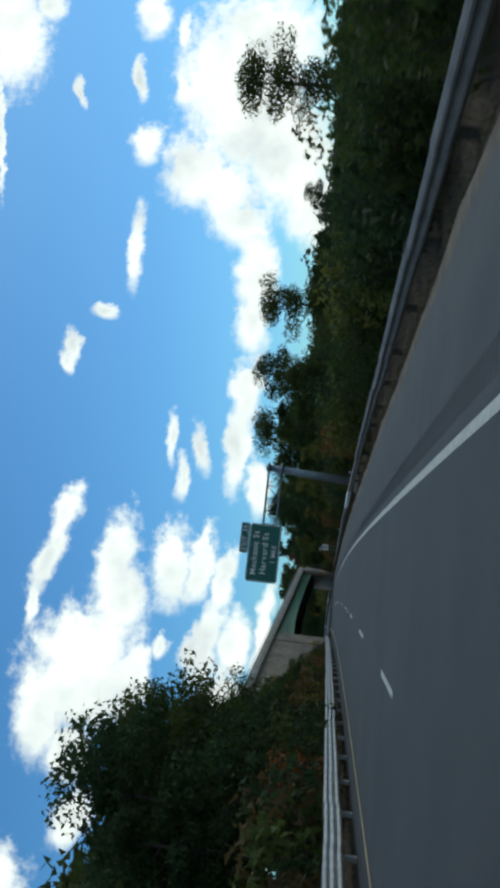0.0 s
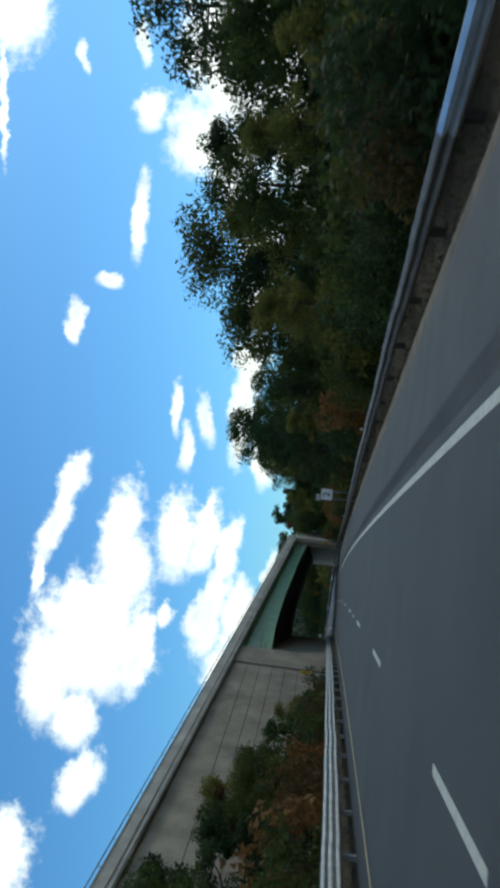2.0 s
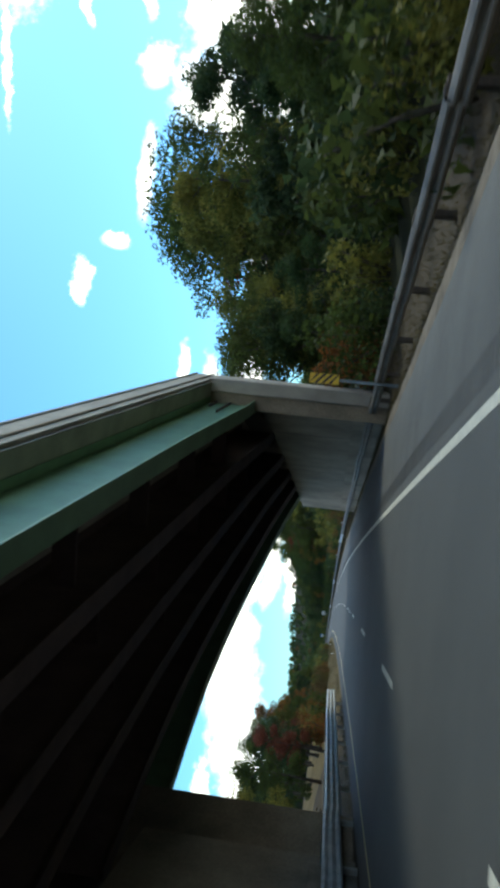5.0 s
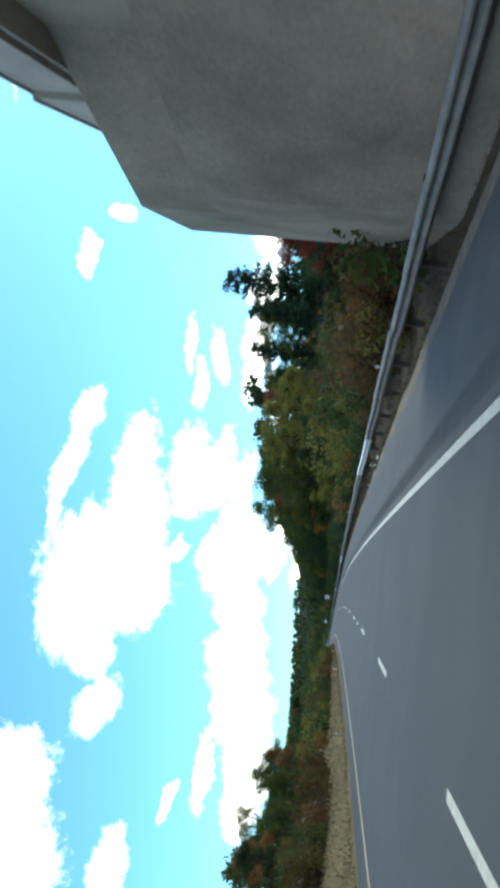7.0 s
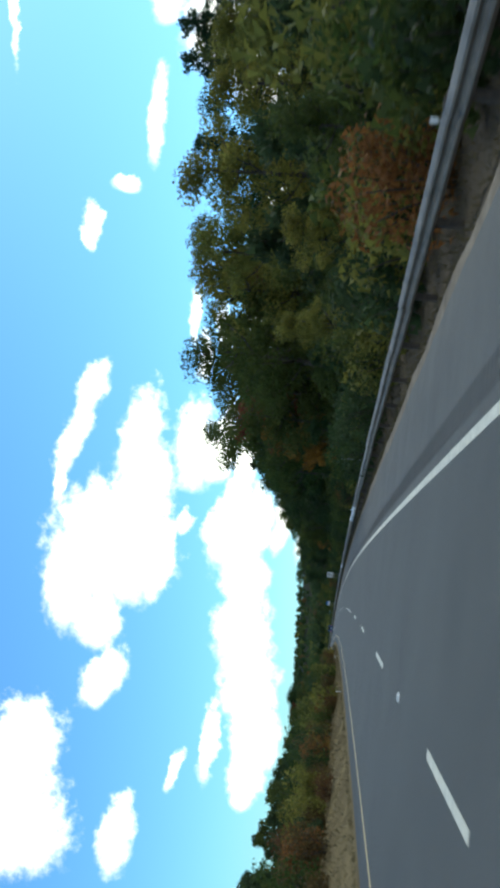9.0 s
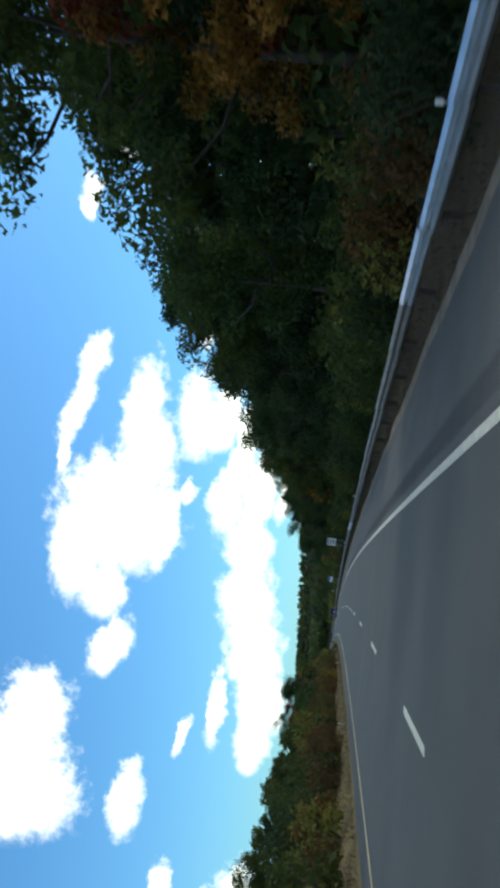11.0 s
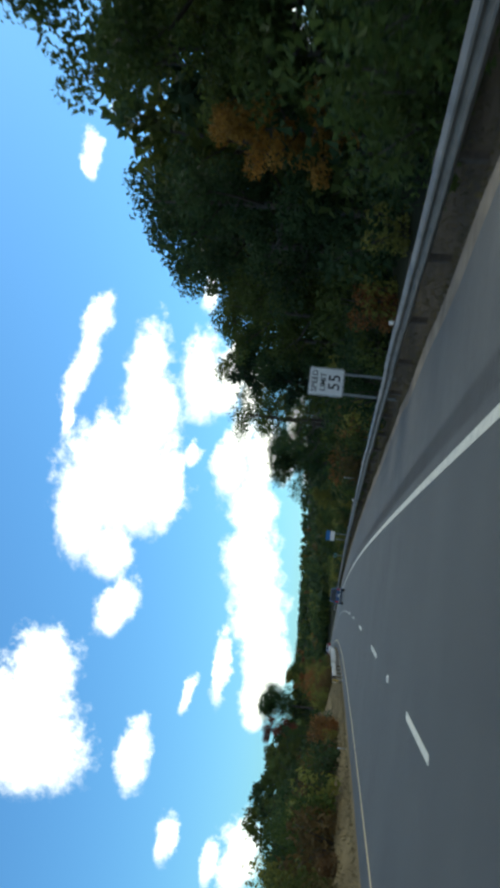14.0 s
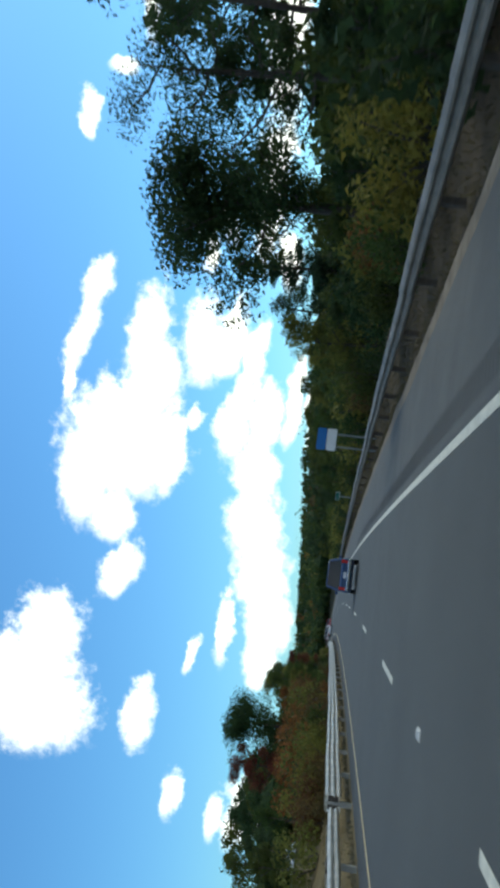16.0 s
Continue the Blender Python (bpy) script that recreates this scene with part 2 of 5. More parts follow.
EARTH = material("verge_ground", (0.062, 0.047, 0.031), 0.95, vary=0.2, scale=0.8, fine=30, bump=0.15, tint=(0.088, 0.067, 0.043), spec=0.1)
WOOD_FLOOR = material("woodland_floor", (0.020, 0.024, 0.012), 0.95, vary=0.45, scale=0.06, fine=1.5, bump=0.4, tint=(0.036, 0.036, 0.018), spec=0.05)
MEADOW = material("rough_meadow", (0.135, 0.098, 0.045), 0.95, vary=0.25, scale=0.3, fine=12, bump=0.2, tint=(0.19, 0.14, 0.066), spec=0.08)
SAND = material("sandy_gravel", (0.17, 0.14, 0.105), 0.95, vary=0.35, scale=1.5, fine=50, bump=0.3, spec=0.1)
LEAF_GREEN = leaf_material("green_leaves", (0.035, 0.065, 0.016), (0.075, 0.115, 0.03), (0.085, 0.09, 0.022))
LEAF_DEEP = leaf_material("deep_green_leaves", (0.02, 0.045, 0.014), (0.05, 0.085, 0.028), (0.05, 0.07, 0.03))
LEAF_PINE = leaf_material("pine_needles", (0.015, 0.035, 0.018), (0.035, 0.07, 0.035), (0.04, 0.06, 0.03))
LEAF_OLIVE = leaf_material("olive_yellow_leaves", (0.15, 0.145, 0.028), (0.24, 0.20, 0.045), (0.14, 0.15, 0.036))
LEAF_GOLD = leaf_material("golden_autumn_leaves", (0.27, 0.125, 0.022), (0.36, 0.18, 0.034), (0.22, 0.13, 0.03))
LEAF_ORANGE = leaf_material("orange_autumn_leaves", (0.19, 0.075, 0.026), (0.27, 0.115, 0.032), (0.15, 0.10, 0.034))
LEAF_RED = leaf_material("red_autumn_leaves", (0.16, 0.03, 0.022), (0.22, 0.055, 0.03), (0.12, 0.05, 0.03))
LEAF_RUSSET = leaf_material("russet_brush_leaves", (0.10, 0.045, 0.02), (0.16, 0.085, 0.035), (0.085, 0.075, 0.025))
GRASS = leaf_material("dry_verge_grass", (0.085, 0.068, 0.036), (0.14, 0.108, 0.058), (0.10, 0.088, 0.042))
CAR_BLUE = material("dark_blue_car_paint", (0.022, 0.055, 0.14), 0.4, metal=0.1, vary=0.06, bump=0.0, coat=0.25)
CAR_WHITE = material("white_car_paint", (0.75, 0.75, 0.74), 0.3, vary=0.04, bump=0.0, coat=0.8)
CAR_DARK = material("dark_grey_car_paint", (0.03, 0.032, 0.035), 0.3, metal=0.3, vary=0.06, bump=0.0, coat=0.8)
CAR_SILVER = material("silver_car_paint", (0.45, 0.46, 0.47), 0.32, metal=0.7, vary=0.05, bump=0.0, coat=0.8)
CAR_RED = material("red_car_paint", (0.32, 0.02, 0.02), 0.3, vary=0.05, bump=0.0, coat=0.8)
RUBBER = material("tyre_rubber", (0.02, 0.02, 0.02), 0.85, vary=0.2, bump=0.1)
GLASS_DARK = material("tinted_car_glass", (0.015, 0.018, 0.02), 0.06, vary=0.05, bump=0.0)
LAMP_RED = material("red_lamp_lens", (0.45, 0.015, 0.015), 0.2, vary=0.1, bump=0.0, coat=0.5)
CHROME = material("chrome", (0.7, 0.7, 0.7), 0.15, metal=1.0, vary=0.05, bump=0.0)

# ---- mesh helpers ----


def thing(name, label, category, group="", kind="", m=None):
    ob = new(name)
    ob.empty_display_size = 0.3
    if m is not None:
        ob.matrix_world = m
    return tagged(ob, label, category, group, kind)


def part(name, bm, mat, parent, label=""):
    me = bm
    if isinstance(bm, bmesh.types.BMesh):
        me = bpy.data.meshes.new(name)
        bm.to_mesh(me)
        bm.free()
    if not me.materials:
        me.materials.append(mat)
    ob = new(name, me)
    ob.parent = parent
    return tagged(ob, label)


def solo(name, bm, mat, label, category, group="", kind=""):
    ob = part(name, bm, mat, None)
    return tagged(ob, label, category, group, kind)


def box(bm, x0, x1, y0, y1, z0, z1, m=None, bevel=0.0):
    r = bmesh.ops.create_cube(bm, size=1.0)
    vs = r["verts"]
    for v in vs:
        v.co = Vector(((x0 + x1) / 2 + v.co.x * (x1 - x0), (y0 + y1) / 2 + v.co.y * (y1 - y0), (z0 + z1) / 2 + v.co.z * (z1 - z0)))
    if bevel:
        es = list({e for v in vs for e in v.link_edges})
        out = bmesh.ops.bevel(bm, geom=es, offset=bevel, segments=1, affect="EDGES")
        vs = list({v for f in out["faces"] for v in f.verts} | {v for v in vs if v.is_valid})
    if m is not None:
        bmesh.ops.transform(bm, matrix=m, verts=vs)
    return bm


def tube(bm, pts, radii, sides=8, cap=True):
    """A round tapered tube through the points."""
    pts = [Vector(p) for p in pts]
    rings = []
    for i, p in enumerate(pts):
        d = (pts[min(i + 1, len(pts) - 1)] - pts[max(i - 1, 0)]).normalized()
        side = d.cross(Vector((0.3, 0.9, 0.1)) if abs(d.z) > 0.7 else Vector((0, 0, 1))).normalized()
        up = side.cross(d)
        r = radii[i] if isinstance(radii, (list, tuple)) else radii
        rings.append([bm.verts.new(p + (side * math.cos(a) + up * math.sin(a)) * r) for a in (2 * math.pi * k / sides for k in range(sides))])
    for a, b in zip(rings, rings[1:]):
        for k in range(sides):
            f = bm.faces.new((a[k], a[(k + 1) % sides], b[(k + 1) % sides], b[k]))
            f.smooth = True
    if cap:
        bm.faces.new(rings[0][::-1])
        bm.faces.new(rings[-1])
    return bm


def prism(bm, outline, z0, z1):
    """An upright prism over an outline of (x, y); z1 may be a list, one height for each corner."""
    n = len(outline)
    lo = [bm.verts.new((x, y, z0)) for x, y in outline]
    hi = [bm.verts.new((x, y, z1[i] if isinstance(z1, (list, tuple)) else z1)) for i, (x, y) in enumerate(outline)]
    bm.faces.new(lo[::-1])
    bm.faces.new(hi)
    for i in range(n):
        bm.faces.new((lo[i], lo[(i + 1) % n], hi[(i + 1) % n], hi[i]))
    bmesh.ops.recalc_face_normals(bm, faces=bm.faces)
    return bm


def extrude_profile(bm, profile, y0, y1):
    """A closed outline of (x, z) drawn out along y."""
    a = [bm.verts.new((x, y0, z)) for x, z in profile]
    b = [bm.verts.new((x, y1, z)) for x, z in profile]
    n = len(profile)
    bm.faces.new(a)
    bm.faces.new(b[::-1])
    for i in range(n):
        bm.faces.new((a[i], b[i], b[(i + 1) % n], a[(i + 1) % n]))
    bmesh.ops.recalc_face_normals(bm, faces=bm.faces)
    return bm


def raw_mesh(name, verts, faces, mat, smooth=False):
    me = bpy.data.meshes.new(name)
    me.from_pydata(verts, [], faces)
    me.materials.append(mat)
    if smooth:
        me.polygons.foreach_set("use_smooth", [True] * len(me.polygons))
    me.update()
    return me


def ribbon(name, s0, s1, step, lats, zs, mat, wobble=0.0):
    """A sheet along the road; zs: a height for each lateral place, or a function of s and lat."""
    ss = list(np.arange(s0, s1, step)) + [s1]
    verts, faces, n = [], [], len(lats)
    for s in ss:
        for j, l in enumerate(lats):
            verts.append(at(s, l + wobble * noise.noise((s * 0.3, l, 0)), zs(s, l) if callable(zs) else zs[j]))
    for i in range(len(ss) - 1):
        for j in range(n - 1):
            k = i * n + j
            faces.append((k, k + 1, k + n + 1, k + n))
    return raw_mesh(name, verts, faces, mat, True)


def letter_mesh(text, size, mat):
    cu = bpy.data.curves.new("word", "FONT")
    cu.body, cu.size, cu.extrude, cu.align_y = text, size, 0.003, "CENTER"
    cu.resolution_u = 3
    cu.offset = 0.008 * size
    tmp = bpy.data.objects.new("tmp", cu)
    scene.collection.objects.link(tmp)
    bpy.context.view_layer.update()
    me = bpy.data.meshes.new_from_object(tmp.evaluated_get(bpy.context.evaluated_depsgraph_get()))
    bpy.data.objects.remove(tmp)
    me.materials.clear()
    me.materials.append(mat)
    return me


def lettering(text, size, mat, parent, m, stretch=1.0):
    """Raised flat letters, each a piece of its own, centred on m: x along the line and z up."""
    x, row = 0.0, []
    for ch in text:
        if ch == " ":
            x += size * 0.32
            continue
        me = letter_mesh(ch, size, mat)
        xs = [v.co.x for v in me.vertices]
        row.append((me, x - min(xs)))
        x += max(xs) - min(xs) + size * 0.11
    x -= size * 0.11
    for me, px in row:
        ob = new("letter", me)
        ob.parent = parent
        ob.matrix_local = m @ Matrix.Translation(((px - x / 2) * stretch, 0, 0)) @ Matrix.Diagonal((stretch, 1, 1, 1)) @ Matrix.Rotation(radians(90), 4, "X")


# ---- ground, hills and road ----


def ground_height(s, lat):
    n = noise.noise((s * 0.06, lat * 0.06, 3.0))
    if lat < 0:
        side = float(np.interp(-lat, [6.4, 6.8, 8, 10, 14, 22, 60], [-0.05, -0.06, -0.1, 0.35, 0.9, 1.5, 2.5]))
    else:
        side = float(np.interp(lat, [4.7, 5.2, 6.2, 8, 11, 16, 26, 40, 80], [-0.06, -0.09, -0.2, 0.0, 0.5, 1.2, 2.5, 3.0, 4.0]))
        side += max(0.0, min(lat, 80) - 15) * 0.16 * float(np.interp(s, [0, 90, 130, 200, 235, 290, 330, 470, 490], [0.0, 0.05, 0.3, 0.5, 0.1, 0.1, 1, 1, 0.1]))
    rough_ = min(1.0, max(0.0, (abs(lat + 0.9) - 6.2) / 4))
    far = max(0.0, min(1.0, (max(s - 850, 0) + max(0.0, abs(lat) - 90) * 0.8) / 1100))
    far = far * far * (3 - 2 * far)
    hill = 48 * far * (0.75 + 0.8 * noise.noise((s * 0.0016, lat * 0.0022, 8.0)) + 0.25 * noise.noise((s * 0.006, lat * 0.006, 2.0)))
    if lat > 0:
        hill *= float(np.interp(s, [0, 300, 800], [0.3, 0.45, 1.0]))
    return side + n * 0.35 * rough_ + max(0.0, hill)


def build_ground():
    lats = [-1150, -800, -550, -380, -260, -180, -120, -80, -55, -40, -30, -24, -19, -16, -14, -12, -10.5, -9.2, -8, -7.2, -6.6, -3, 0, 3, 4.7, 5.2, 5.8, 6.5, 7.4, 8.5, 10, 12, 15, 20, 26, 36, 50, 80, 130, 200, 300, 450, 700, 1100, 1800]
    ss = list(np.arange(-150, 660, 3.0)) + [670, 690, 720, 760, 810, 870, 940, 1020, 1110, 1210, 1320, 1440, 1570, 1710, 1860, 2020, 2200, 2400, 2700]
    verts = [at(s, l, ground_height(s, l)) for s in ss for l in lats]
    n = len(lats)
    faces = [(i * n + j, i * n + j + 1, (i + 1) * n + j + 1, (i + 1) * n + j) for i in range(len(ss) - 1) for j in range(n - 1)]
    me = raw_mesh("ground", verts, faces, EARTH, True)
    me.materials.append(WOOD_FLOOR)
    me.materials.append(MEADOW)
    kinds = []
    for i in range(len(ss) - 1):
        for j in range(n - 1):
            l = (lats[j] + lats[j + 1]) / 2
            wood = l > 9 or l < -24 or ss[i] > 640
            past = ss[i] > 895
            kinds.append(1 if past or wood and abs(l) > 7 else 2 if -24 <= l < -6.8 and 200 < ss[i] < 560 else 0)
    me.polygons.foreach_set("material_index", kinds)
    ob = new("ground", me)
    tagged(ob, "earth and dry grass verges rising to wooded hills", "ground", kind="structure")


build_ground()
EDGE_R, LANE = 1.598, 3.66
road = new("road", ribbon("road", -150, 900, 4.0, [-6.75, -6.7, -5.2, -2.06, 1.4, 1.75], [-0.2, 0.0, 0.0, 0.0, 0.0, 0.0], ASPHALT))
tagged(road, "dark grey asphalt highway carriageway with two lanes", "road", kind="structure")
shoulder = new("shoulder", ribbon("shoulder", -150, 900, 2.0, [1.48, 3.2, 4.75, 4.9], [-0.008, -0.012, -0.03, -0.2], SHOULDER, 0.10))
shoulder.parent = road
part("edge_line", ribbon("edge_line", -150, 900, 4.0, [EDGE_R - 0.07, EDGE_R + 0.08], [0.005, 0.005], PAINT_WHITE), PAINT_WHITE, road, "solid white edge line")
part("edge_line", ribbon("edge_line", -150, 900, 4.0, [EDGE_R - 2 * LANE - 0.05, EDGE_R - 2 * LANE + 0.05], [0.005, 0.005], PAINT_YELLOW), PAINT_YELLOW, road, "solid yellow edge line")


part("gravel_edge", ribbon("gravel_edge", -150, 900, 1.5, [4.5, 4.7, 4.95, 5.15], [-0.035, -0.018, -0.02, -0.12], SAND, 0.3), SAND, road, "sandy gravel strip along the pavement edge")


def build_rumble():
    verts, faces = [], []
    s, n = -10.0, 0
    while s < 520:
        for ds, z in ((0, -0.004), (0.02, -0.005), (0.05, -0.005), (0.07, -0.004)):
            verts += [at(s + ds, 1.90, z), at(s + ds, 2.32, z)]
        for k in range(3):
            faces.append((n + 2 * k, n + 2 * k + 1, n + 2 * k + 3, n + 2 * k + 2))
        n += 8
        s += 0.22
    ob = part("rumble_strip", raw_mesh("rumble_strip", verts, faces, RUMBLE), RUMBLE, road, "row of milled rumble grooves")
    tagged(ob, kind="stuff")


RUMBLE = material("milled_groove", (0.050, 0.047, 0.045), 0.85, vary=0.2, scale=0.6, fine=70, bump=0.4)
build_rumble()
dash_mesh = None
DASH0 = 6.73
for k in range(-3, 55):
    s = DASH0 + 12.19 * k
    bm = bmesh.new()
    if dash_mesh is None:
        box(bm, -0.06, 0.06, 0, 3.05, -0.01, 0.006)
        dash_mesh = bpy.data.meshes.new("lane_dash")
        bm.to_mesh(dash_mesh)
        dash_mesh.materials.append(PAINT_WHITE)
    bm.free()
    d = new("lane_dash", dash_mesh)
    d.parent = road
    d.matrix_world = place(s, EDGE_R - LANE)

# ---- guard rails ----
W_BEAM = [(-0.03, 0.312), (0.012, 0.312), (0.035, 0.295), (0.085, 0.25), (0.085, 0.215), (0.02, 0.165), (0.02, 0.145), (0.085, 0.095), (0.085, 0.06), (0.03, 0.015), (0, 0)]
THRIE = [(0, 0.5), (0.03, 0.485), (0.085, 0.445), (0.085, 0.41), (0.02, 0.36), (0.02, 0.34), (0.085, 0.27), (0.085, 0.235), (0.02, 0.16), (0.02, 0.14), (0.085, 0.09), (0.085, 0.055), (0.03, 0.015), (0, 0)]


def beam_mesh(name, profile, length, mat):
    bm = bmesh.new()
    ring = [(x, z) for x, z in profile] + [(x - 0.006, z) for x, z in profile[::-1]]
    extrude_profile(bm, ring, -0.04, length + 0.04)
    me = bpy.data.meshes.new(name)
    bm.to_mesh(me)
    bm.free()
    me.materials.append(mat)
    return me


def box_mesh(name, dims, mat, bevel=0.0):
    bm = box(bmesh.new(), *dims, bevel=bevel)
    me = bpy.data.meshes.new(name)
    bm.to_mesh(me)
    bm.free()
    me.materials.append(mat)
    return me


FRESH = ((242.5, 254.0), (61, 73), (331, 343), (404, 412))       # stretches with newer beams


def guard_rail(label, s0, s1, lat, tops, profile, mat, side, double=False):
    """A steel beam on posts; tops: its height along the way; side -1 faces left, 1 faces right."""
    top = 0.0
    rail = thing("guard_rail", label, "guard rail", m=place(s0, lat))
    high = profile[0][1]
    beam = beam_mesh("beam", profile, 3.81, mat)
    bright = beam_mesh("beam", profile, 3.81, STEEL_NEW)
    post = box_mesh("post", (-0.07, 0.07, -0.07, 0.07, -1.5, -0.02), POST_WOOD if mat is STEEL else STEEL_OLD, 0.01)
    block = box_mesh("block", (-0.09, 0.09, -0.07, 0.07, -0.16, 0.16), POST_WOOD, 0.01)
    n = int((s1 - s0) / 3.81)
    for k in range(n):
        s = s0 + 3.81 * k
        top = float(np.interp(s, *tops)) if isinstance(tops, tuple) else tops
        jig = 0.012 * math.sin(k * 2.4) + 0.01 * math.sin(k * 1.1)
        for f in ((side, -side) if double else (side,)):
            fresh = lat > 0 and any(p < s + 2 < q for p, q in FRESH)
            b = new("beam", bright if fresh else beam)
            b.parent = rail
            off = 0.25 if not double else 0.2
            b.matrix_world = place(s, lat + f * off, top - high + jig) @ (Matrix.Identity(4) if f > 0 else Matrix.Translation((0, 3.81, 0)) @ Matrix.Rotation(math.pi, 4, "Z"))
            c = new("block", block)
            c.parent = rail
            c.matrix_world = place(s, lat + f * (off - 0.1), top - high / 2 + jig)
        p = new("post", post)
        p.parent = rail
        p.matrix_world = place(s, lat, top)
    return rail


guard_rail("galvanised steel W-beam guard rail on timber posts", -12, 640, 6.1, ([0, 40, 100, 137, 150, 165, 230, 255, 333, 376, 433, 480], [0.44, 0.5, 0.45, 0.41, 0.5, 0.58, 0.68, 0.66, 0.61, 0.56, 0.6, 0.62]), W_BEAM, STEEL, -1)
guard_rail("weathered double-faced steel median barrier on steel posts", -12, 203, -7.2, 0.80, THRIE, STEEL_OLD, 1, True)
guard_rail("weathered W-beam median rail section at its terminal", 476, 495, -7.2, 0.66, W_BEAM, STEEL_OLD, 1, True)
guard_rail("weathered double-faced steel median barrier on steel posts", 492.8, 640, -7.2, 0.76, THRIE, STEEL_OLD, 1, True)

# ---- the bridge over the road ----
BRIDGE_A, BRIDGE_B = at(137.5, -7.2), at(179.0, 5.9)
_e = (BRIDGE_B - BRIDGE_A).normalized()
BRIDGE_M = Matrix.Translation(BRIDGE_A) @ Matrix.Rotation(math.atan2(_e.y, _e.x), 4, "Z")
SPAN = (BRIDGE_B - BRIDGE_A).length
WIDTH = 12.0


def top_z(x):
    return 8.62 - 0.048 * x


def low_z(x):
    return float(np.interp(x, [-1, 0, 3, 7, 12, 18, 24, 33, 41, SPAN + 12], [5.9, 5.92, 6.05, 6.15, 6.12, 5.97, 5.74, 5.38, 4.9, 4.6]))


SKEW, CROSS = 3.17, 0.033      # girders step along by SKEW and down by CROSS for each metre across


def deck_z(x, y):
    return top_z(x - SKEW * y) - CROSS * y


def soffit_z(x, y):
    return low_z(x - SKEW * y) - CROSS * y


def bar_between(bm, a, b, wide, high):
    """A straight bar with a rectangular section from a to b."""
    a, b = Vector(a), Vector(b)
    d = b - a
    m = Matrix.Translation(a) @ d.to_track_quat("Y", "Z").to_matrix().to_4x4()
    return box(bm, -wide / 2, wide / 2, 0, d.length, -high / 2, high / 2, m)


def build_bridge():
    br = thing("bridge", "green steel girder overpass with pale concrete parapets, on concrete abutments", "bridge", m=BRIDGE_M)
    x_lo, x_hi = -4.0, SPAN + 4

    def slab(name, y0, y1, up0, up1, mat, a=x_lo, b=x_hi, label=""):
        bm = bmesh.new()
        rings = []
        for f in np.linspace(0, 1, 9):
            ring = []
            for y, u in ((y0, up0), (y1, up0), (y1, up1), (y0, up1)):
                x = a + (b + SKEW * max(0.0, y) - a) * f
                ring.append(bm.verts.new((x, y, deck_z(x, y) + u)))
            rings.append(ring)
        for p, q in zip(rings, rings[1:]):
            for k in range(4):
                bm.faces.new((p[k], p[(k + 1) % 4], q[(k + 1) % 4], q[k]))
        bm.faces.new(rings[0][::-1])
        bm.faces.new(rings[-1])
        bmesh.ops.recalc_face_normals(bm, faces=bm.faces)
        return part(name, bm, mat, br, label)
    # skewed ends: the far side reaches further along
    slab("deck", -0.35, WIDTH + 0.35, 0.0, 0.28, CONCRETE, -36, SPAN + 2.2)
    for y in (-0.45, WIDTH + 0.1):
        p = slab("parapet", y, y + 0.35, 0.1, 1.05, CONCRETE, -36, SPAN + 2.2, "pale concrete parapet")
        slab("coping", y - 0.04, y + 0.39, 1.05, 1.12, CONCRETE, -36, SPAN + 2.2)
        slab("ledge", y - 0.05, y, 0.36, 0.42, CONCRETE_DARK, -36, SPAN + 2.2)
        bm = bmesh.new()
        end = SPAN + 2.2 + SKEW * max(0.0, y)
        for x in np.arange(-36, end, 2.4):
            tube(bm, [(x, y + 0.17, deck_z(x, y) + 1.1), (x, y + 0.17, deck_z(x, y) + 1.42)], 0.03, 6)
        tube(bm, [(x, y + 0.17, deck_z(x, y) + 1.40) for x in (-36, 0, 20, end)], 0.035, 6)
        part("hand_rail", bm, GANTRY, br, "dark tubular top rail")
    # girders
    skew = SKEW
    for i, y in enumerate((0.45, 2.7, 4.95, 7.2, 9.45, 11.6)):
        shift = y * skew
        bm = bmesh.new()
        xs = np.linspace(-0.5, SPAN + 0.5, 30)
        for dy0, dy1, hi, lo in ((-0.012, 0.012, None, None),):
            front = [[bm.verts.new((x + shift * 1.0, y + dy, z)) for dy, z in ((dy0, low_z(x) - CROSS * y), (dy1, low_z(x) - CROSS * y), (dy1, top_z(x) - CROSS * y), (dy0, top_z(x) - CROSS * y))] for x in xs]
            for p, q in zip(front, front[1:]):
                for k in range(4):
                    bm.faces.new((p[k], p[(k + 1) % 4], q[(k + 1) % 4], q[k]))
        bmesh.ops.recalc_face_normals(bm, faces=bm.faces)
        # inner girders: the shade below the deck is put into their dark colour
        paint = GREEN_STEEL if i in (0, 5) else RUST_SHADE
        g = part("girder", bm, paint, br, "light green painted fascia girder" if i == 0 else "bridge girder, the inner ones coloured dark for shade")
        for off, thick in ((0, 0.05), (1, 0.05)):
            bm = bmesh.new()
            fl = []
            for x in xs:
                z = (low_z(x) - 0.045 if off == 0 else top_z(x) - 0.06) - CROSS * y
                fl.append([bm.verts.new((x + shift, y + dy, zz)) for dy, zz in ((-0.25, z), (0.25, z), (0.25, z + thick), (-0.25, z + thick))])
            for p, q in zip(fl, fl[1:]):
                for k in range(4):
                    bm.faces.new((p[k], p[(k + 1) % 4], q[(k + 1) % 4], q[k]))
            bmesh.ops.recalc_face_normals(bm, faces=bm.faces)
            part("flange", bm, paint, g)
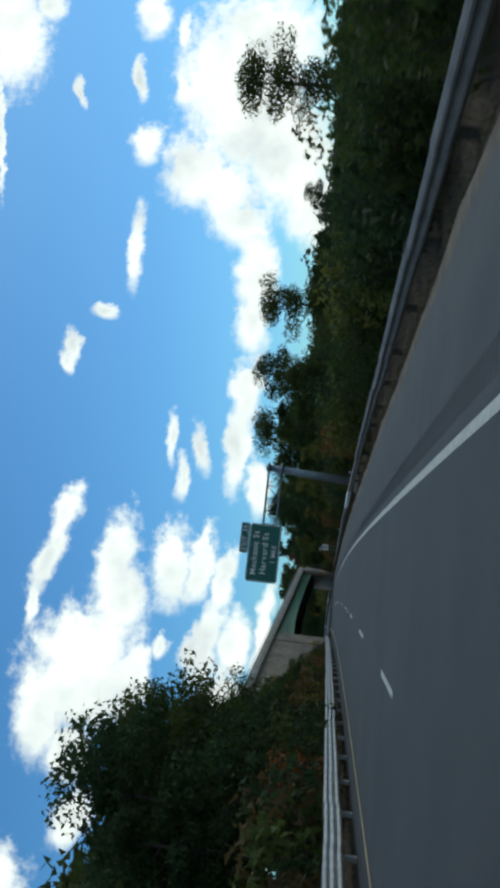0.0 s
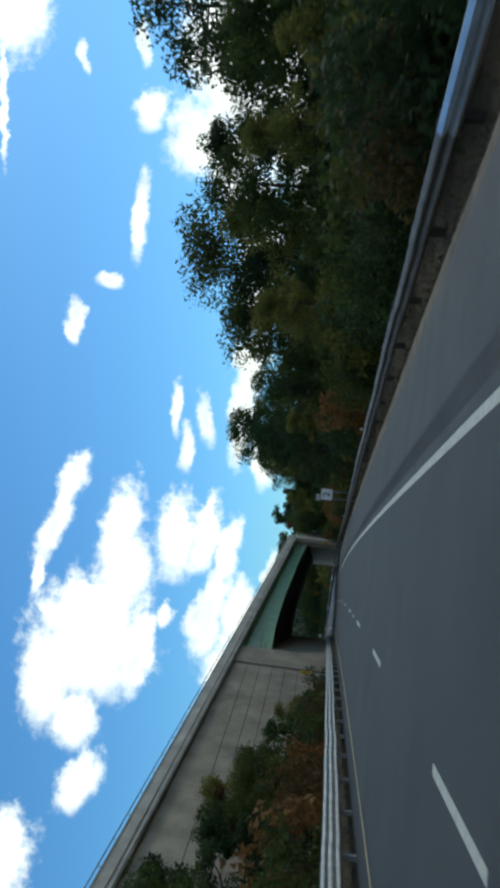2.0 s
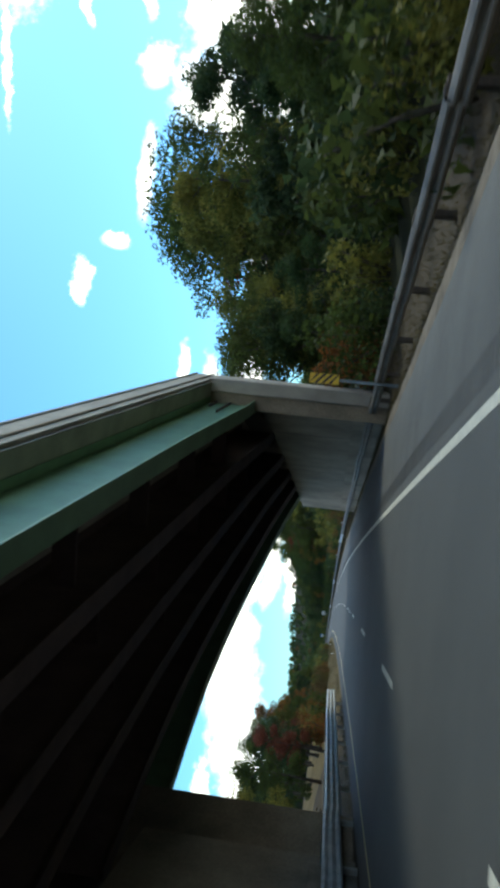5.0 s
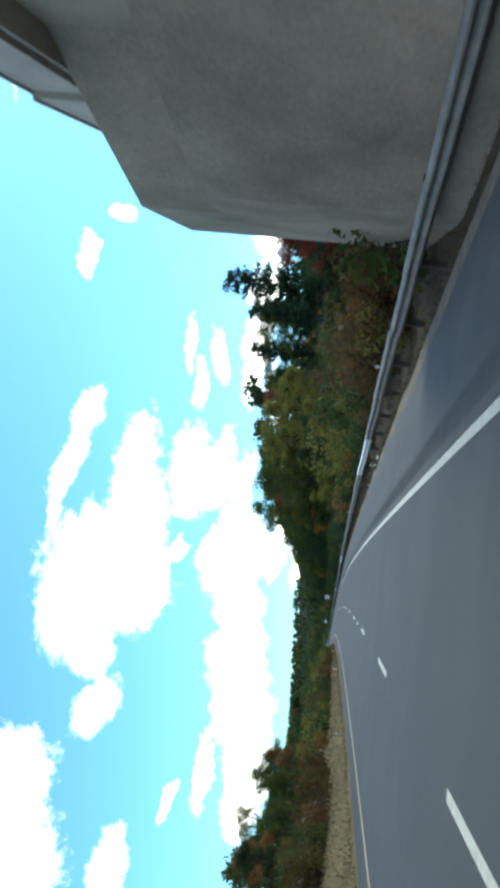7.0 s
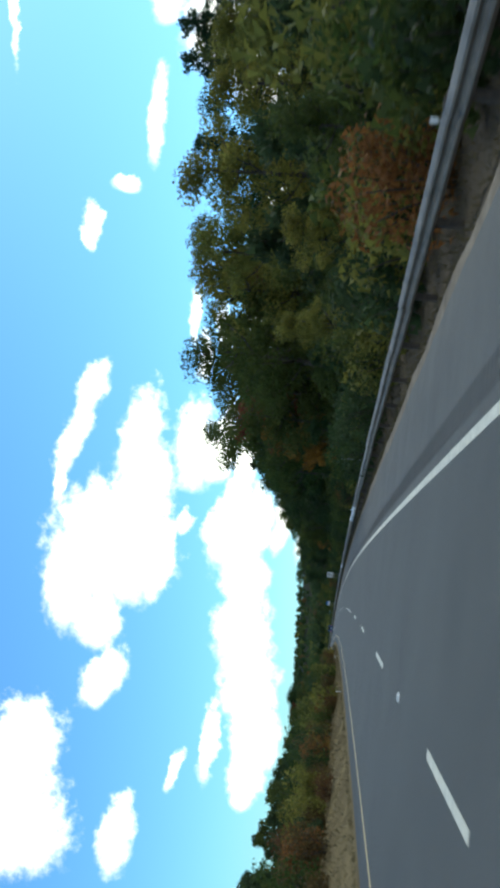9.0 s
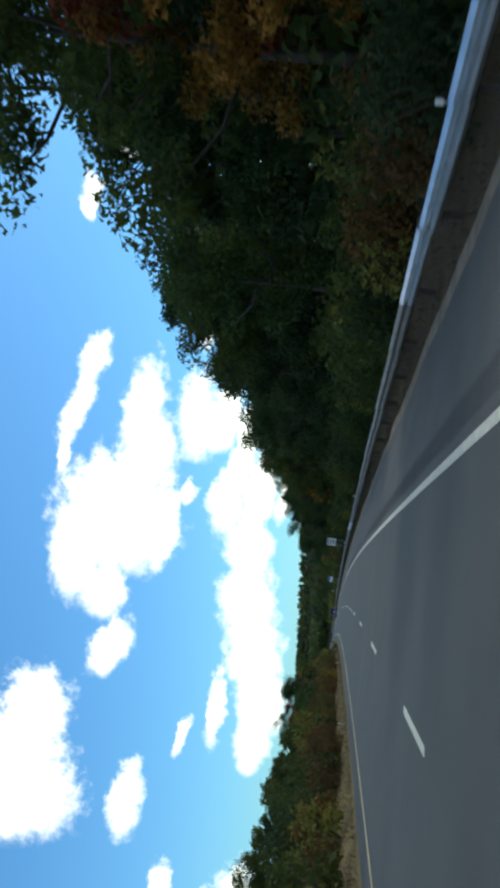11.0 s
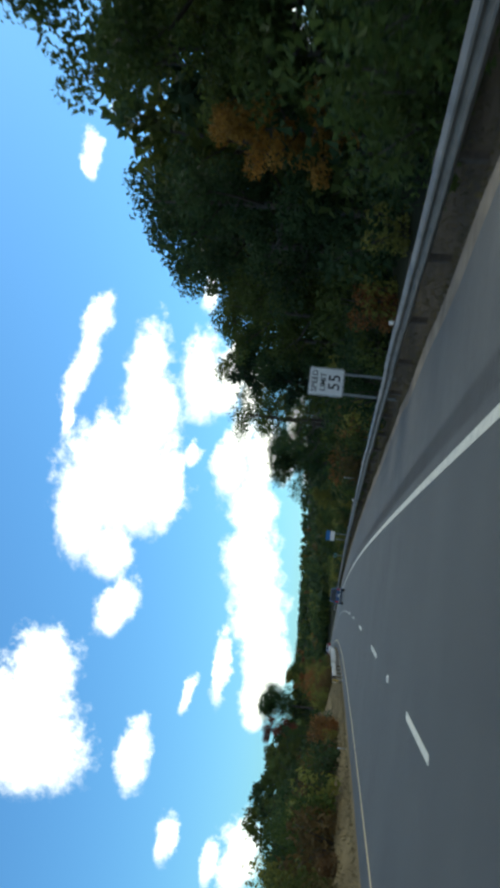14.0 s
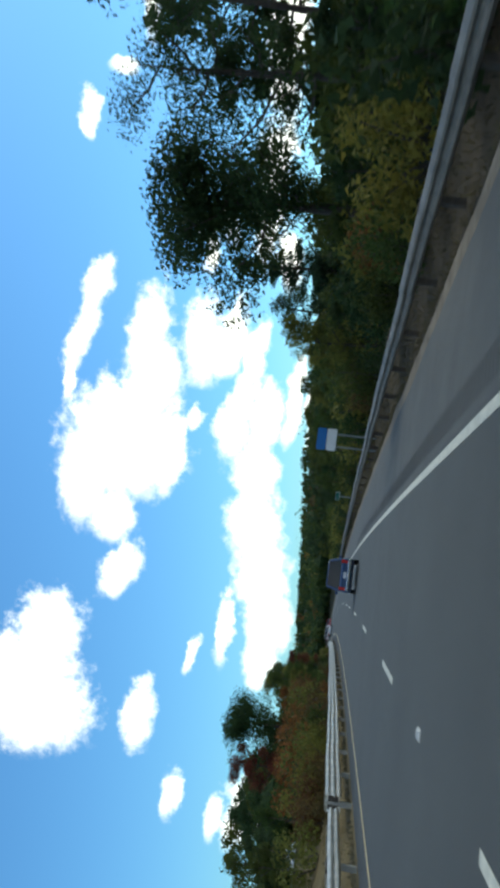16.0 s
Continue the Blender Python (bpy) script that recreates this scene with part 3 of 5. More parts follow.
        if i == 0:
            for xa, xb, za, zb in ((0.4, 5.4, 6.93, 7.15), (-0.3, 2.6, 6.48, 6.52), (SPAN - 2.4, SPAN + 0.3, 5.8, 5.72), (SPAN - 1.0, SPAN + 0.3, 6.3, 6.26)):
                part("stiffener", bar_between(bmesh.new(), (xa, y - 0.07, za), (xb, y - 0.07, zb), 0.10, 0.05), RUST_SHADE, g, "dark lengthwise stiffener")
    for k in range(1, 9):
        for y0, y1 in zip((0.45, 2.7, 4.95, 7.2, 9.45), (2.7, 4.95, 7.2, 9.45, 11.6)):
            x = k * SPAN / 9 + (y0 + y1) / 2 * skew
            z = deck_z(x, (y0 + y1) / 2) - 0.7
            # cross beams carry the same painted under-deck shade
            part("cross_beam", bar_between(bmesh.new(), (x, y0 + 0.02, z), (x, y1 - 0.02, z), 0.12, 0.5), RUST_SHADE, br)

    # abutments stand along the road
    inv = BRIDGE_M.inverted()

    def local(s, lat):
        p = inv @ at(s, lat)
        return p.x, p.y
    for name, lat0, lat1, s0, s1 in (("abutment", -7.5, -9.2, 136.5, 172.5), ("abutment", 6.1, 8.0, 180.0, 222)):
        slant = (lat1 - lat0) * 3.17
        pts = [local(s, lat0) for s in np.linspace(s0, s1, 6)] + [local(s + slant, lat1) for s in np.linspace(s1, s0, 6)]
        bm = prism(bmesh.new(), pts, -1.0, [max(0.4, soffit_z(x, y) - 0.02) for x, y in pts])
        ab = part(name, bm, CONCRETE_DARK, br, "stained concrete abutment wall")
        out = 0.012 if lat0 < 0 else -0.012
        for sj in (s0 + 7.3, s0 + 19.8, s0 + 30.1):
            pj = [local(sj - 0.03, lat0), local(sj + 0.03, lat0), local(sj + 0.03, lat0 + out), local(sj - 0.03, lat0 + out)]
            part("joint", prism(bmesh.new(), pj, -0.4, [soffit_z(x, y) - 0.2 for x, y in pj]), RUST_SHADE, ab)
        bm = prism(bmesh.new(), [local(s, lat0 + (0.12 if lat0 < 0 else -0.12)) for s in (s0 + 1, s1 - 1)] + [local(s, lat0) for s in (s1 - 1, s0 + 1)], -0.5, 1.1)
        part("plinth", bm, CONCRETE_DARK, br)
        rear = [local(s, lat0 + (lat1 - lat0) * 0.35) for s in np.linspace(s0 + slant * 0.35, s1 + slant * 0.35, 6)] + [local(s + slant, lat1) for s in np.linspace(s1, s0, 6)]
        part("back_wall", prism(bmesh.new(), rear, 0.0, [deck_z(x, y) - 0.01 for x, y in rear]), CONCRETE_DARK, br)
    # wing walls carry the parapets on
    for sgn, x0, x1 in ((-1, -36.0, -0.05), (1, SPAN + 0.4, SPAN + 2.0)):
        for y in (0.0, WIDTH - 0.6):
            sh = 0 if y == 0 else y * skew
            pts = [(x0, y), (x1, y), (x1, y + 0.6), (x0, y + 0.6)]
            if y:
                pts = [(x0 + (sh if sgn > 0 else 0), y), (x1 + sh, y), (x1 + sh, y + 0.6), (x0 + (sh if sgn > 0 else 0), y + 0.6)]
            bm = prism(bmesh.new(), pts, -1.2, [deck_z(q[0], q[1]) - 0.01 for q in pts])
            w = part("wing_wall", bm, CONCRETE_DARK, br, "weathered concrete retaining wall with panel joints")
            if y == 0 and sgn < 0:
                # long precast courses, a plain end bay, and an open groove between the two
                for k in range(9):
                    z0, z1 = -1.3 + 1.1 * k, -1.3 + 1.1 * (k + 1) - 0.05
                    for xa, xb in ((-36.0, -26.0), (-25.97, -15.1), (-15.07, -4.3)):
                        bm = bmesh.new()
                        a0, b0 = min(z1, top_z(xa) - 0.02), min(z1, top_z(xb) - 0.02)
                        lo_ = [bm.verts.new(v) for v in ((xa, -0.09, z0), (xb, -0.09, z0), (xb, -0.09, b0), (xa, -0.09, a0))]
                        hi_ = [bm.verts.new(v) for v in ((xa, 0.0, z0 - 0.02), (xb, 0.0, z0 - 0.02), (xb, 0.0, b0 + 0.02), (xa, 0.0, a0 + 0.02))]
                        bm.faces.new(lo_)
                        for m in range(4):
                            bm.faces.new((lo_[m], hi_[m], hi_[(m + 1) % 4], lo_[(m + 1) % 4]))
                        bmesh.ops.recalc_face_normals(bm, faces=bm.faces)
                        part("panel", bm, CONCRETE_DARK, w)
                part("end_bay", prism(bmesh.new(), [(-3.8, -0.1), (-0.06, -0.1), (-0.06, 0.0), (-3.8, 0.0)], -1.0, [top_z(-3.8) - 0.02, top_z(-0.06) - 0.02, top_z(-0.06) - 0.02, top_z(-3.8) - 0.02]), CONCRETE_DARK, w, "plain weathered concrete end bay")
                # dark brown strip covers the back of the groove
                part("groove", box(bmesh.new(), -4.28, -3.82, -0.03, 0.0, -1.0, top_z(-3.8) - 0.03), RUST_SHADE, w, "dark strip set in the groove beside the end bay")
    for name, lo, hi, mat in (("wing_wall", None, -1.05, CONCRETE_DARK), ("parapet", -1.05, 0.0, CONCRETE), ("coping", 0.0, 0.07, CONCRETE)):
        bm = bmesh.new()
        out = 0.0 if name == "wing_wall" else 0.06 if name == "parapet" else 0.1
        rings = []
        for x in (SPAN + 39.9, SPAN + 45, SPAN + 50.9, SPAN + 55.6):
            z = 5.7 - 0.128 * (x - SPAN - 50.9)
            rings.append([bm.verts.new((x, y, zz)) for y, zz in ((WIDTH + 0.05 - out, -1.0 if lo is None else z + lo), (WIDTH + 0.5 + out, -1.0 if lo is None else z + lo), (WIDTH + 0.5 + out, z + hi), (WIDTH + 0.05 - out, z + hi))])
        for p, q in zip(rings, rings[1:]):
            for k in range(4):
                bm.faces.new((p[k], p[(k + 1) % 4], q[(k + 1) % 4], q[k]))
        bm.faces.new(rings[0][::-1])
        bm.faces.new(rings[-1])
        bmesh.ops.recalc_face_normals(bm, faces=bm.faces)
        w = part(name, bm, mat, br, "weathered concrete wall stepping down into the bank" if lo is None else "")
        if lo is None:
            for x in (SPAN + 43.1, SPAN + 47.4, SPAN + 52.0):
                part("joint", box(bmesh.new(), x - 0.03, x + 0.03, WIDTH + 0.5, WIDTH + 0.512, -0.5, 4.5 - 0.128 * (x - SPAN - 50.9)), RUST_SHADE, w)
    for x0, x1 in ((SPAN + 0.3, SPAN + 1.7),):
        bm = box(bmesh.new(), x0, x1, -0.5, 0.02, -1, top_z((x0 + x1) / 2) + 0.2, bevel=0.04)
        part("end_pier", bm, CONCRETE, br, "pale concrete end pier")


build_bridge()


def near_bridge(s, lat, margin=2.0, front=1.2):
    p = BRIDGE_M.inverted() @ at(s, lat)
    return -front < p.y < WIDTH + margin and -38 < p.x < SPAN + 42


# ---- signs ----


def face_sign(parent, x0, x1, z0, z1, mat, border=None, y=0.0, name="panel", label="", radius=0.08):
    """A sign blank facing -y with rounded corners and a raised border."""
    def rounded(bm, a, b, c, d, r, ya, yb):
        out = []
        for cx, cz, st in ((b - r, d - r, 0), (a + r, d - r, 90), (a + r, c + r, 180), (b - r, c + r, 270)):
            out += [(cx + r * math.cos(radians(st + k * 22.5)), cz + r * math.sin(radians(st + k * 22.5))) for k in range(5)]
        return extrude_profile(bm, out, ya, yb)
    p = part(name, rounded(bmesh.new(), x0, x1, z0, z1, radius, y, y + 0.03), mat, parent, label)
    if border is not None:
        w, inset = (0.03, 0.05) if x1 - x0 > 2 else (0.02, 0.018)
        bm = bmesh.new()
        for a, b, c, d in ((x0 + inset, x1 - inset, z1 - inset - w, z1 - inset), (x0 + inset, x1 - inset, z0 + inset, z0 + inset + w), (x0 + inset, x0 + inset + w, z0 + inset + w, z1 - inset - w), (x1 - inset - w, x1 - inset, z0 + inset + w, z1 - inset - w)):
            box(bm, a, b, y - 0.004, y + 0.002, c, d)
        part("border", bm, border, p)
    return p


def build_gantry():
    g = thing("overhead_sign_gantry", "grey tubular cantilever gantry with a lattice arm beside the guard rail", "sign gantry", m=place(59.45, 0))
    px = 6.82
    part("mast", tube(bmesh.new(), [(px - 0.48, 0, -0.4), (px - 0.24, 0, 3), (px, 0, 6.2)], [0.29, 0.26, 0.22], 20), GANTRY, g, "tapered grey steel mast")
    part("base_plate", box(bmesh.new(), px - 1.1, px + 0.0, -0.55, 0.55, -0.5, 0.08, bevel=0.03), CONCRETE, g, "concrete footing")
    for z in (5.12, 6.02):
        bm = tube(bmesh.new(), [(px - 0.05, 0, z - 0.11), (px - 0.05, 0, z - 0.02), (px - 0.05, 0, z + 0.02), (px - 0.05, 0, z + 0.11)], [0.24, 0.46, 0.46, 0.24], 20)
        part("collar", bm, GANTRY, g)
    zs, ys, x_end = (5.12, 6.02), (-0.40, 0.40), -0.6
    for z in zs:
        for y in ys:
            part("chord", tube(bmesh.new(), [(x_end, y, z), (px - 0.05, y, z)], 0.042, 8), GANTRY, g)
    n = 8
    xs = np.linspace(x_end, px - 0.4, n + 1)
    for i in range(n):
        a, b = xs[i], xs[i + 1]
        for y in ys:
            part("lattice_bar", tube(bmesh.new(), [(a, y, zs[i % 2]), (b, y, zs[1 - i % 2])], 0.02, 6), GANTRY, g)
            part("lattice_bar", tube(bmesh.new(), [(b, y, zs[0]), (b, y, zs[1])], 0.02, 6), GANTRY, g)
        for z in zs:
            part("lattice_bar", tube(bmesh.new(), [(a, ys[i % 2], z), (b, ys[1 - i % 2], z)], 0.018, 6), GANTRY, g)
            part("lattice_bar", tube(bmesh.new(), [(b, ys[0], z), (b, ys[1], z)], 0.018, 6), GANTRY, g)
    s = thing("exit_sign", "large green exit sign with white lettering hung on the gantry arm", "road sign", m=place(58.5, 0))
    p = face_sign(s, -1.05, 2.82, 4.66, 6.78, SIGN_GREEN, SIGN_WHITE, radius=0.2, label="green sheeting with a white border")
    cx = 0.88
    lettering("Mechanic St", 0.56, SIGN_WHITE, p, Matrix.Translation((cx, -0.004, 6.30)))
    lettering("Harvard St", 0.56, SIGN_WHITE, p, Matrix.Translation((cx, -0.004, 5.66)))
    lettering("1  MILE", 0.40, SIGN_WHITE, p, Matrix.Translation((cx, -0.004, 5.05)))
    q = face_sign(s, 0.78, 2.82, 6.80, 7.38, SIGN_GREEN, SIGN_WHITE, name="exit_panel", radius=0.1)
    lettering("EXIT  34", 0.42, SIGN_WHITE, q, Matrix.Translation((1.8, -0.004, 7.09)))
    for x in (-0.5, 0.9, 2.3):
        part("bracket", box(bmesh.new(), x - 0.05, x + 0.05, 0.03, 0.3, 4.7, 6.75), ALU, s)


build_gantry()


def sign_post(parent, x, z0, z1, y=0.04):
    bm = bmesh.new()
    extrude_profile(bm, [(x - 0.045, 0), (x - 0.045, 0.03), (x - 0.02, 0.03), (x - 0.02, 0.0), (x + 0.02, 0.0), (x + 0.02, 0.03), (x + 0.045, 0.03), (x + 0.045, 0), (x + 0.02, -0.006), (x - 0.02, -0.006)], z0, z1)
    bmesh.ops.transform(bm, matrix=Matrix.Translation((0, y + 0.02, 0)) @ Matrix(((1, 0, 0, 0), (0, 0, 1, 0), (0, 1, 0, 0), (0, 0, 0, 1))), verts=bm.verts)
    bmesh.ops.recalc_face_normals(bm, faces=bm.faces)
    part("post", bm, GANTRY, parent, "grey steel channel post")


def build_route_sign():
    s = thing("route_sign", "square white route marker with a smaller plate on steel posts", "road sign", m=place(125.3, 0))
    p = face_sign(s, 5.68, 6.60, 1.62, 2.56, SIGN_WHITE, SIGN_BLACK, label="white square marker")
    lettering("2", 0.78, SIGN_BLACK, p, Matrix.Translation((6.14, -0.004, 2.09)))
    q = face_sign(s, 5.58, 6.14, 2.62, 2.90, SIGN_WHITE, SIGN_BLACK, name="direction_plate", radius=0.04)
    lettering("EAST", 0.22, SIGN_BLACK, q, Matrix.Translation((5.86, -0.004, 2.76)))
    for x in (5.85, 6.42):
        sign_post(s, x, -0.6, 2.6)


def build_speed_sign():
    s = thing("speed_limit_sign", "white speed limit sign with black lettering on two steel posts", "road sign", m=place(440.0, 0))
    p = face_sign(s, 6.30, 7.36, 1.80, 3.08, SIGN_WHITE, SIGN_BLACK, label="white panel")
    cx = 6.83
    lettering("SPEED", 0.29, SIGN_BLACK, p, Matrix.Translation((cx, -0.004, 2.86)))
    lettering("LIMIT", 0.29, SIGN_BLACK, p, Matrix.Translation((cx, -0.004, 2.55)))
    lettering("55", 0.60, SIGN_BLACK, p, Matrix.Translation((cx, -0.004, 2.13)))
    for x in (6.45, 7.2):
        sign_post(s, x, -0.6, 2.6)


def hazard_marker(s, lat, z0, flip, k=1.0):
    h = thing("hazard_marker", "yellow and black striped object marker by the bridge abutment", "road sign", "hazard markers", m=place(s, lat, 0, 0, k))
    p = face_sign(h, -0.16, 0.16, z0, z0 + 0.92, SIGN_YELLOW, radius=0.03)
    for k in range(4):
        bm = bmesh.new()
        z = z0 + 0.10 + k * 0.22
        d = 0.14 * flip
        pts = [(-0.15, z - d), (0.15, z + d), (0.15, z + d + 0.1), (-0.15, z - d + 0.1)]
        pts = [(x, min(max(zz, z0 + 0.01), z0 + 0.91)) for x, zz in pts]
        extrude_profile(bm, pts, -0.004, 0.002)
        part("stripe", bm, SIGN_BLACK, p)
    sign_post(h, 0, -0.6, z0 + 0.85)


build_route_sign()
build_speed_sign()
hazard_marker(128.4, -7.9, 1.9, 1)
hazard_marker(174.6, 5.75, 1.7, -1)


def build_far_signs():
    s = thing("service_sign", "small white and blue roadside sign on two steel posts", "road sign", m=place(508.0, 0))
    face_sign(s, 6.0, 7.15, 1.95, 2.45, SIGN_WHITE, label="white lower panel")
    face_sign(s, 6.0, 7.15, 2.47, 2.95, SIGN_BLUE, name="upper_panel", label="blue upper panel")
    for x in (6.25, 6.9):
        sign_post(s, x, -0.6, 2.9)
    g = thing("small_green_sign", "small green roadside sign on a steel post", "road sign", m=place(533.0, 0))
    face_sign(g, 6.2, 6.9, 1.5, 1.85, SIGN_GREEN, SIGN_WHITE)
    sign_post(g, 6.55, -0.6, 1.8)


build_far_signs()

# ---- small road furniture ----


def build_markers():
    """Reflective road studs in the gaps of the lane line."""
    for k in (3, 7, 11, 15, 19, 22, 26, 30, 34, 38, 42):
        t = thing("road_stud", "worn steel road stud with a pale reflector", "road stud", "road studs", m=place(DASH0 + 12.19 * k + 7.4, EDGE_R - LANE, 0.0))
        bm = bmesh.new()
        bmesh.ops.create_cone(bm, cap_ends=True, segments=4, radius1=0.16, radius2=0.09, depth=0.035)
        bmesh.ops.transform(bm, matrix=Matrix.Translation((0, 0, 0.0215)) @ Matrix.Diagonal((0.7, 1.4, 1, 1)) @ Matrix.Rotation(radians(45), 4, "Z"), verts=bm.verts)
        part("casting", bm, STEEL_OLD, t)
        part("reflector", box(bmesh.new(), -0.05, 0.05, -0.13, -0.11, 0.006, 0.03), SIGN_WHITE, t, "pale reflector strip")


def build_delineators():
    """Small reflector tabs on the rail posts and thin posts on the median verge."""
    for s in (52, 96, 140, 188, 232, 278, 335, 384, 430, 470):
        t = thing("rail_reflector", "small white reflector tab on the guard rail", "reflector", "rail reflectors", m=place(s, 5.98, float(np.interp(s, [0, 40, 100, 137, 150, 165, 230, 255, 333, 376, 433, 480], [0.44, 0.5, 0.45, 0.41, 0.5, 0.58, 0.68, 0.66, 0.61, 0.56, 0.6, 0.62]))))
        part("bracket", box(bmesh.new(), -0.03, 0.03, -0.004, 0.004, -0.06, 0.14), ALU, t)
        part("tab", box(bmesh.new(), -0.05, 0.05, -0.012, -0.004, 0.03, 0.14, bevel=0.003), SIGN_WHITE, t, "white reflective tab")
    for s in (252.5, 290, 330, 372, 414, 452):
        t = thing("delineator_post", "thin verge post with a pale reflector", "delineator", "delineator posts", m=place(s, -8.0, -0.12))
        part("stake", box(bmesh.new(), -0.03, 0.03, -0.01, 0.01, -0.3, 0.42, bevel=0.003), ALU, t)
        part("reflector", box(bmesh.new(), -0.035, 0.035, -0.016, -0.01, 0.30, 0.40), SIGN_WHITE, t, "pale reflector")


def build_diamond():
    t = thing("diamond_sign", "diamond-shaped sign seen from its bare grey back", "road sign", m=place(248.4, 16.0, ground_height(248.4, 16.0)))
    z = 5.8 - ground_height(248.4, 16.0)
    bm = box(bmesh.new(), -0.31, 0.31, -0.003, 0.003, -0.31, 0.31, bevel=0.0)
    bmesh.ops.transform(bm, matrix=Matrix.Translation((0, 0, z)) @ Matrix.Rotation(radians(45), 4, "Y"), verts=bm.verts)
    part("panel", bm, ALU, t, "bare grey sheet back")
    sign_post(t, 0, -0.5, z + 0.3)


def build_mile_markers():
    """Narrow white plates on thin posts behind the guard rail."""
    for s, lat, z in ((315.8, 7.0, 1.55), (466.0, 7.0, 1.15)):
        t = thing("mile_marker", "narrow white marker plate on a thin post behind the rail", "marker", "mile markers", m=place(s, lat, 0.0))
        p = face_sign(t, -0.05, 0.05, z, z + 0.32, SIGN_WHITE, radius=0.02, label="white upright plate")
        for k in range(3):
            part("printed_bar", box(bmesh.new(), -0.03, 0.03, -0.004, 0.0, z + 0.04 + k * 0.09, z + 0.09 + k * 0.09), SIGN_GREEN, p)
        sign_post(t, 0, -0.5, z + 0.3)


build_mile_markers()
build_markers()
build_delineators()
build_diamond()
hazard_marker(475.4, -7.25, 0.35, 1, 0.5)

# ---- trees and shrubs ----


def leaf_mesh(name, clusters, count, size, mat, seed, up=0.35):
    """Many small folded leaves spread through lumpy clusters of (x, y, z, rx, ry, rz)."""
    rng = np.random.RandomState(seed)
    cl = np.array(clusters)
    vol = cl[:, 3] * cl[:, 4] * cl[:, 5]
    pick = rng.choice(len(cl), count, p=vol ** 0.75 / (vol ** 0.75).sum())
    d = rng.normal(size=(count, 3))
    d /= np.linalg.norm(d, axis=1)[:, None]
    r = rng.uniform(0.25, 1.0, count) ** 0.5 * rng.uniform(0.85, 1.12, count)
    c = cl[pick, :3] + d * r[:, None] * cl[pick, 3:]
    nrm = d * 0.6 + rng.normal(size=(count, 3)) * 0.7
    nrm[:, 2] += up
    nrm /= np.linalg.norm(nrm, axis=1)[:, None]
    a = np.cross(nrm, rng.normal(size=(count, 3)))
    a /= np.linalg.norm(a, axis=1)[:, None]
    b = np.cross(nrm, a)
    k = size * rng.uniform(0.6, 1.4, count)[:, None]
    v = np.stack([c - a * k, c + a * k * 0.6 + b * k * 0.6, c + a * k * 0.7 - b * k * 0.5], axis=1).reshape(-1, 3)
    return tri_mesh(name, v, np.arange(count * 3), [mat])


def tri_mesh(name, v, idx, mats, which=None):
    """A mesh of triangles from arrays."""
    n = len(idx) // 3
    me = bpy.data.meshes.new(name)
    me.vertices.add(len(v))
    me.vertices.foreach_set("co", np.asarray(v, dtype=np.float32).ravel())
    me.loops.add(n * 3)
    me.loops.foreach_set("vertex_index", np.asarray(idx, dtype=np.int32))
    me.polygons.add(n)
    me.polygons.foreach_set("loop_start", np.arange(0, n * 3, 3, dtype=np.int32))
    for m in mats:
        me.materials.append(m)
    if which is not None:
        me.polygons.foreach_set("material_index", np.asarray(which, dtype=np.int32))
    me.update(calc_edges=True)
    return me


def joined(name, plants, label, category):
    """Many plants too deep in the wood to count, as one object; plants: (thing, pose)."""
    vs, ids, mats, which, base = [], [], [], [], 0
    cache = {}
    for ob, m in plants:
        for ch in ob.children:
            if ch.name not in cache:
                bm = bmesh.new()
                bm.from_mesh(ch.data)
                bmesh.ops.triangulate(bm, faces=bm.faces)
                tmp = bpy.data.meshes.new("tmp")
                bm.to_mesh(tmp)
                bm.free()
                co = np.empty(len(tmp.vertices) * 3)
                tmp.vertices.foreach_get("co", co)
                ix = np.empty(len(tmp.loops), dtype=np.int32)
                tmp.loops.foreach_get("vertex_index", ix)
                cache[ch.name] = (co.reshape(-1, 3), ix, ch.data.materials[0])
            co, ix, mat = cache[ch.name]
            mm = np.array(m)
            vs.append(co @ mm[:3, :3].T + mm[:3, 3])
            ids.append(ix + base)
            base += len(co)
            if mat not in mats:
                mats.append(mat)
            which.append(np.full(len(ix) // 3, mats.index(mat)))
    me = tri_mesh(name, np.concatenate(vs), np.concatenate(ids), mats, np.concatenate(which))
    return tagged(new(name, me), label, category, kind="stuff")


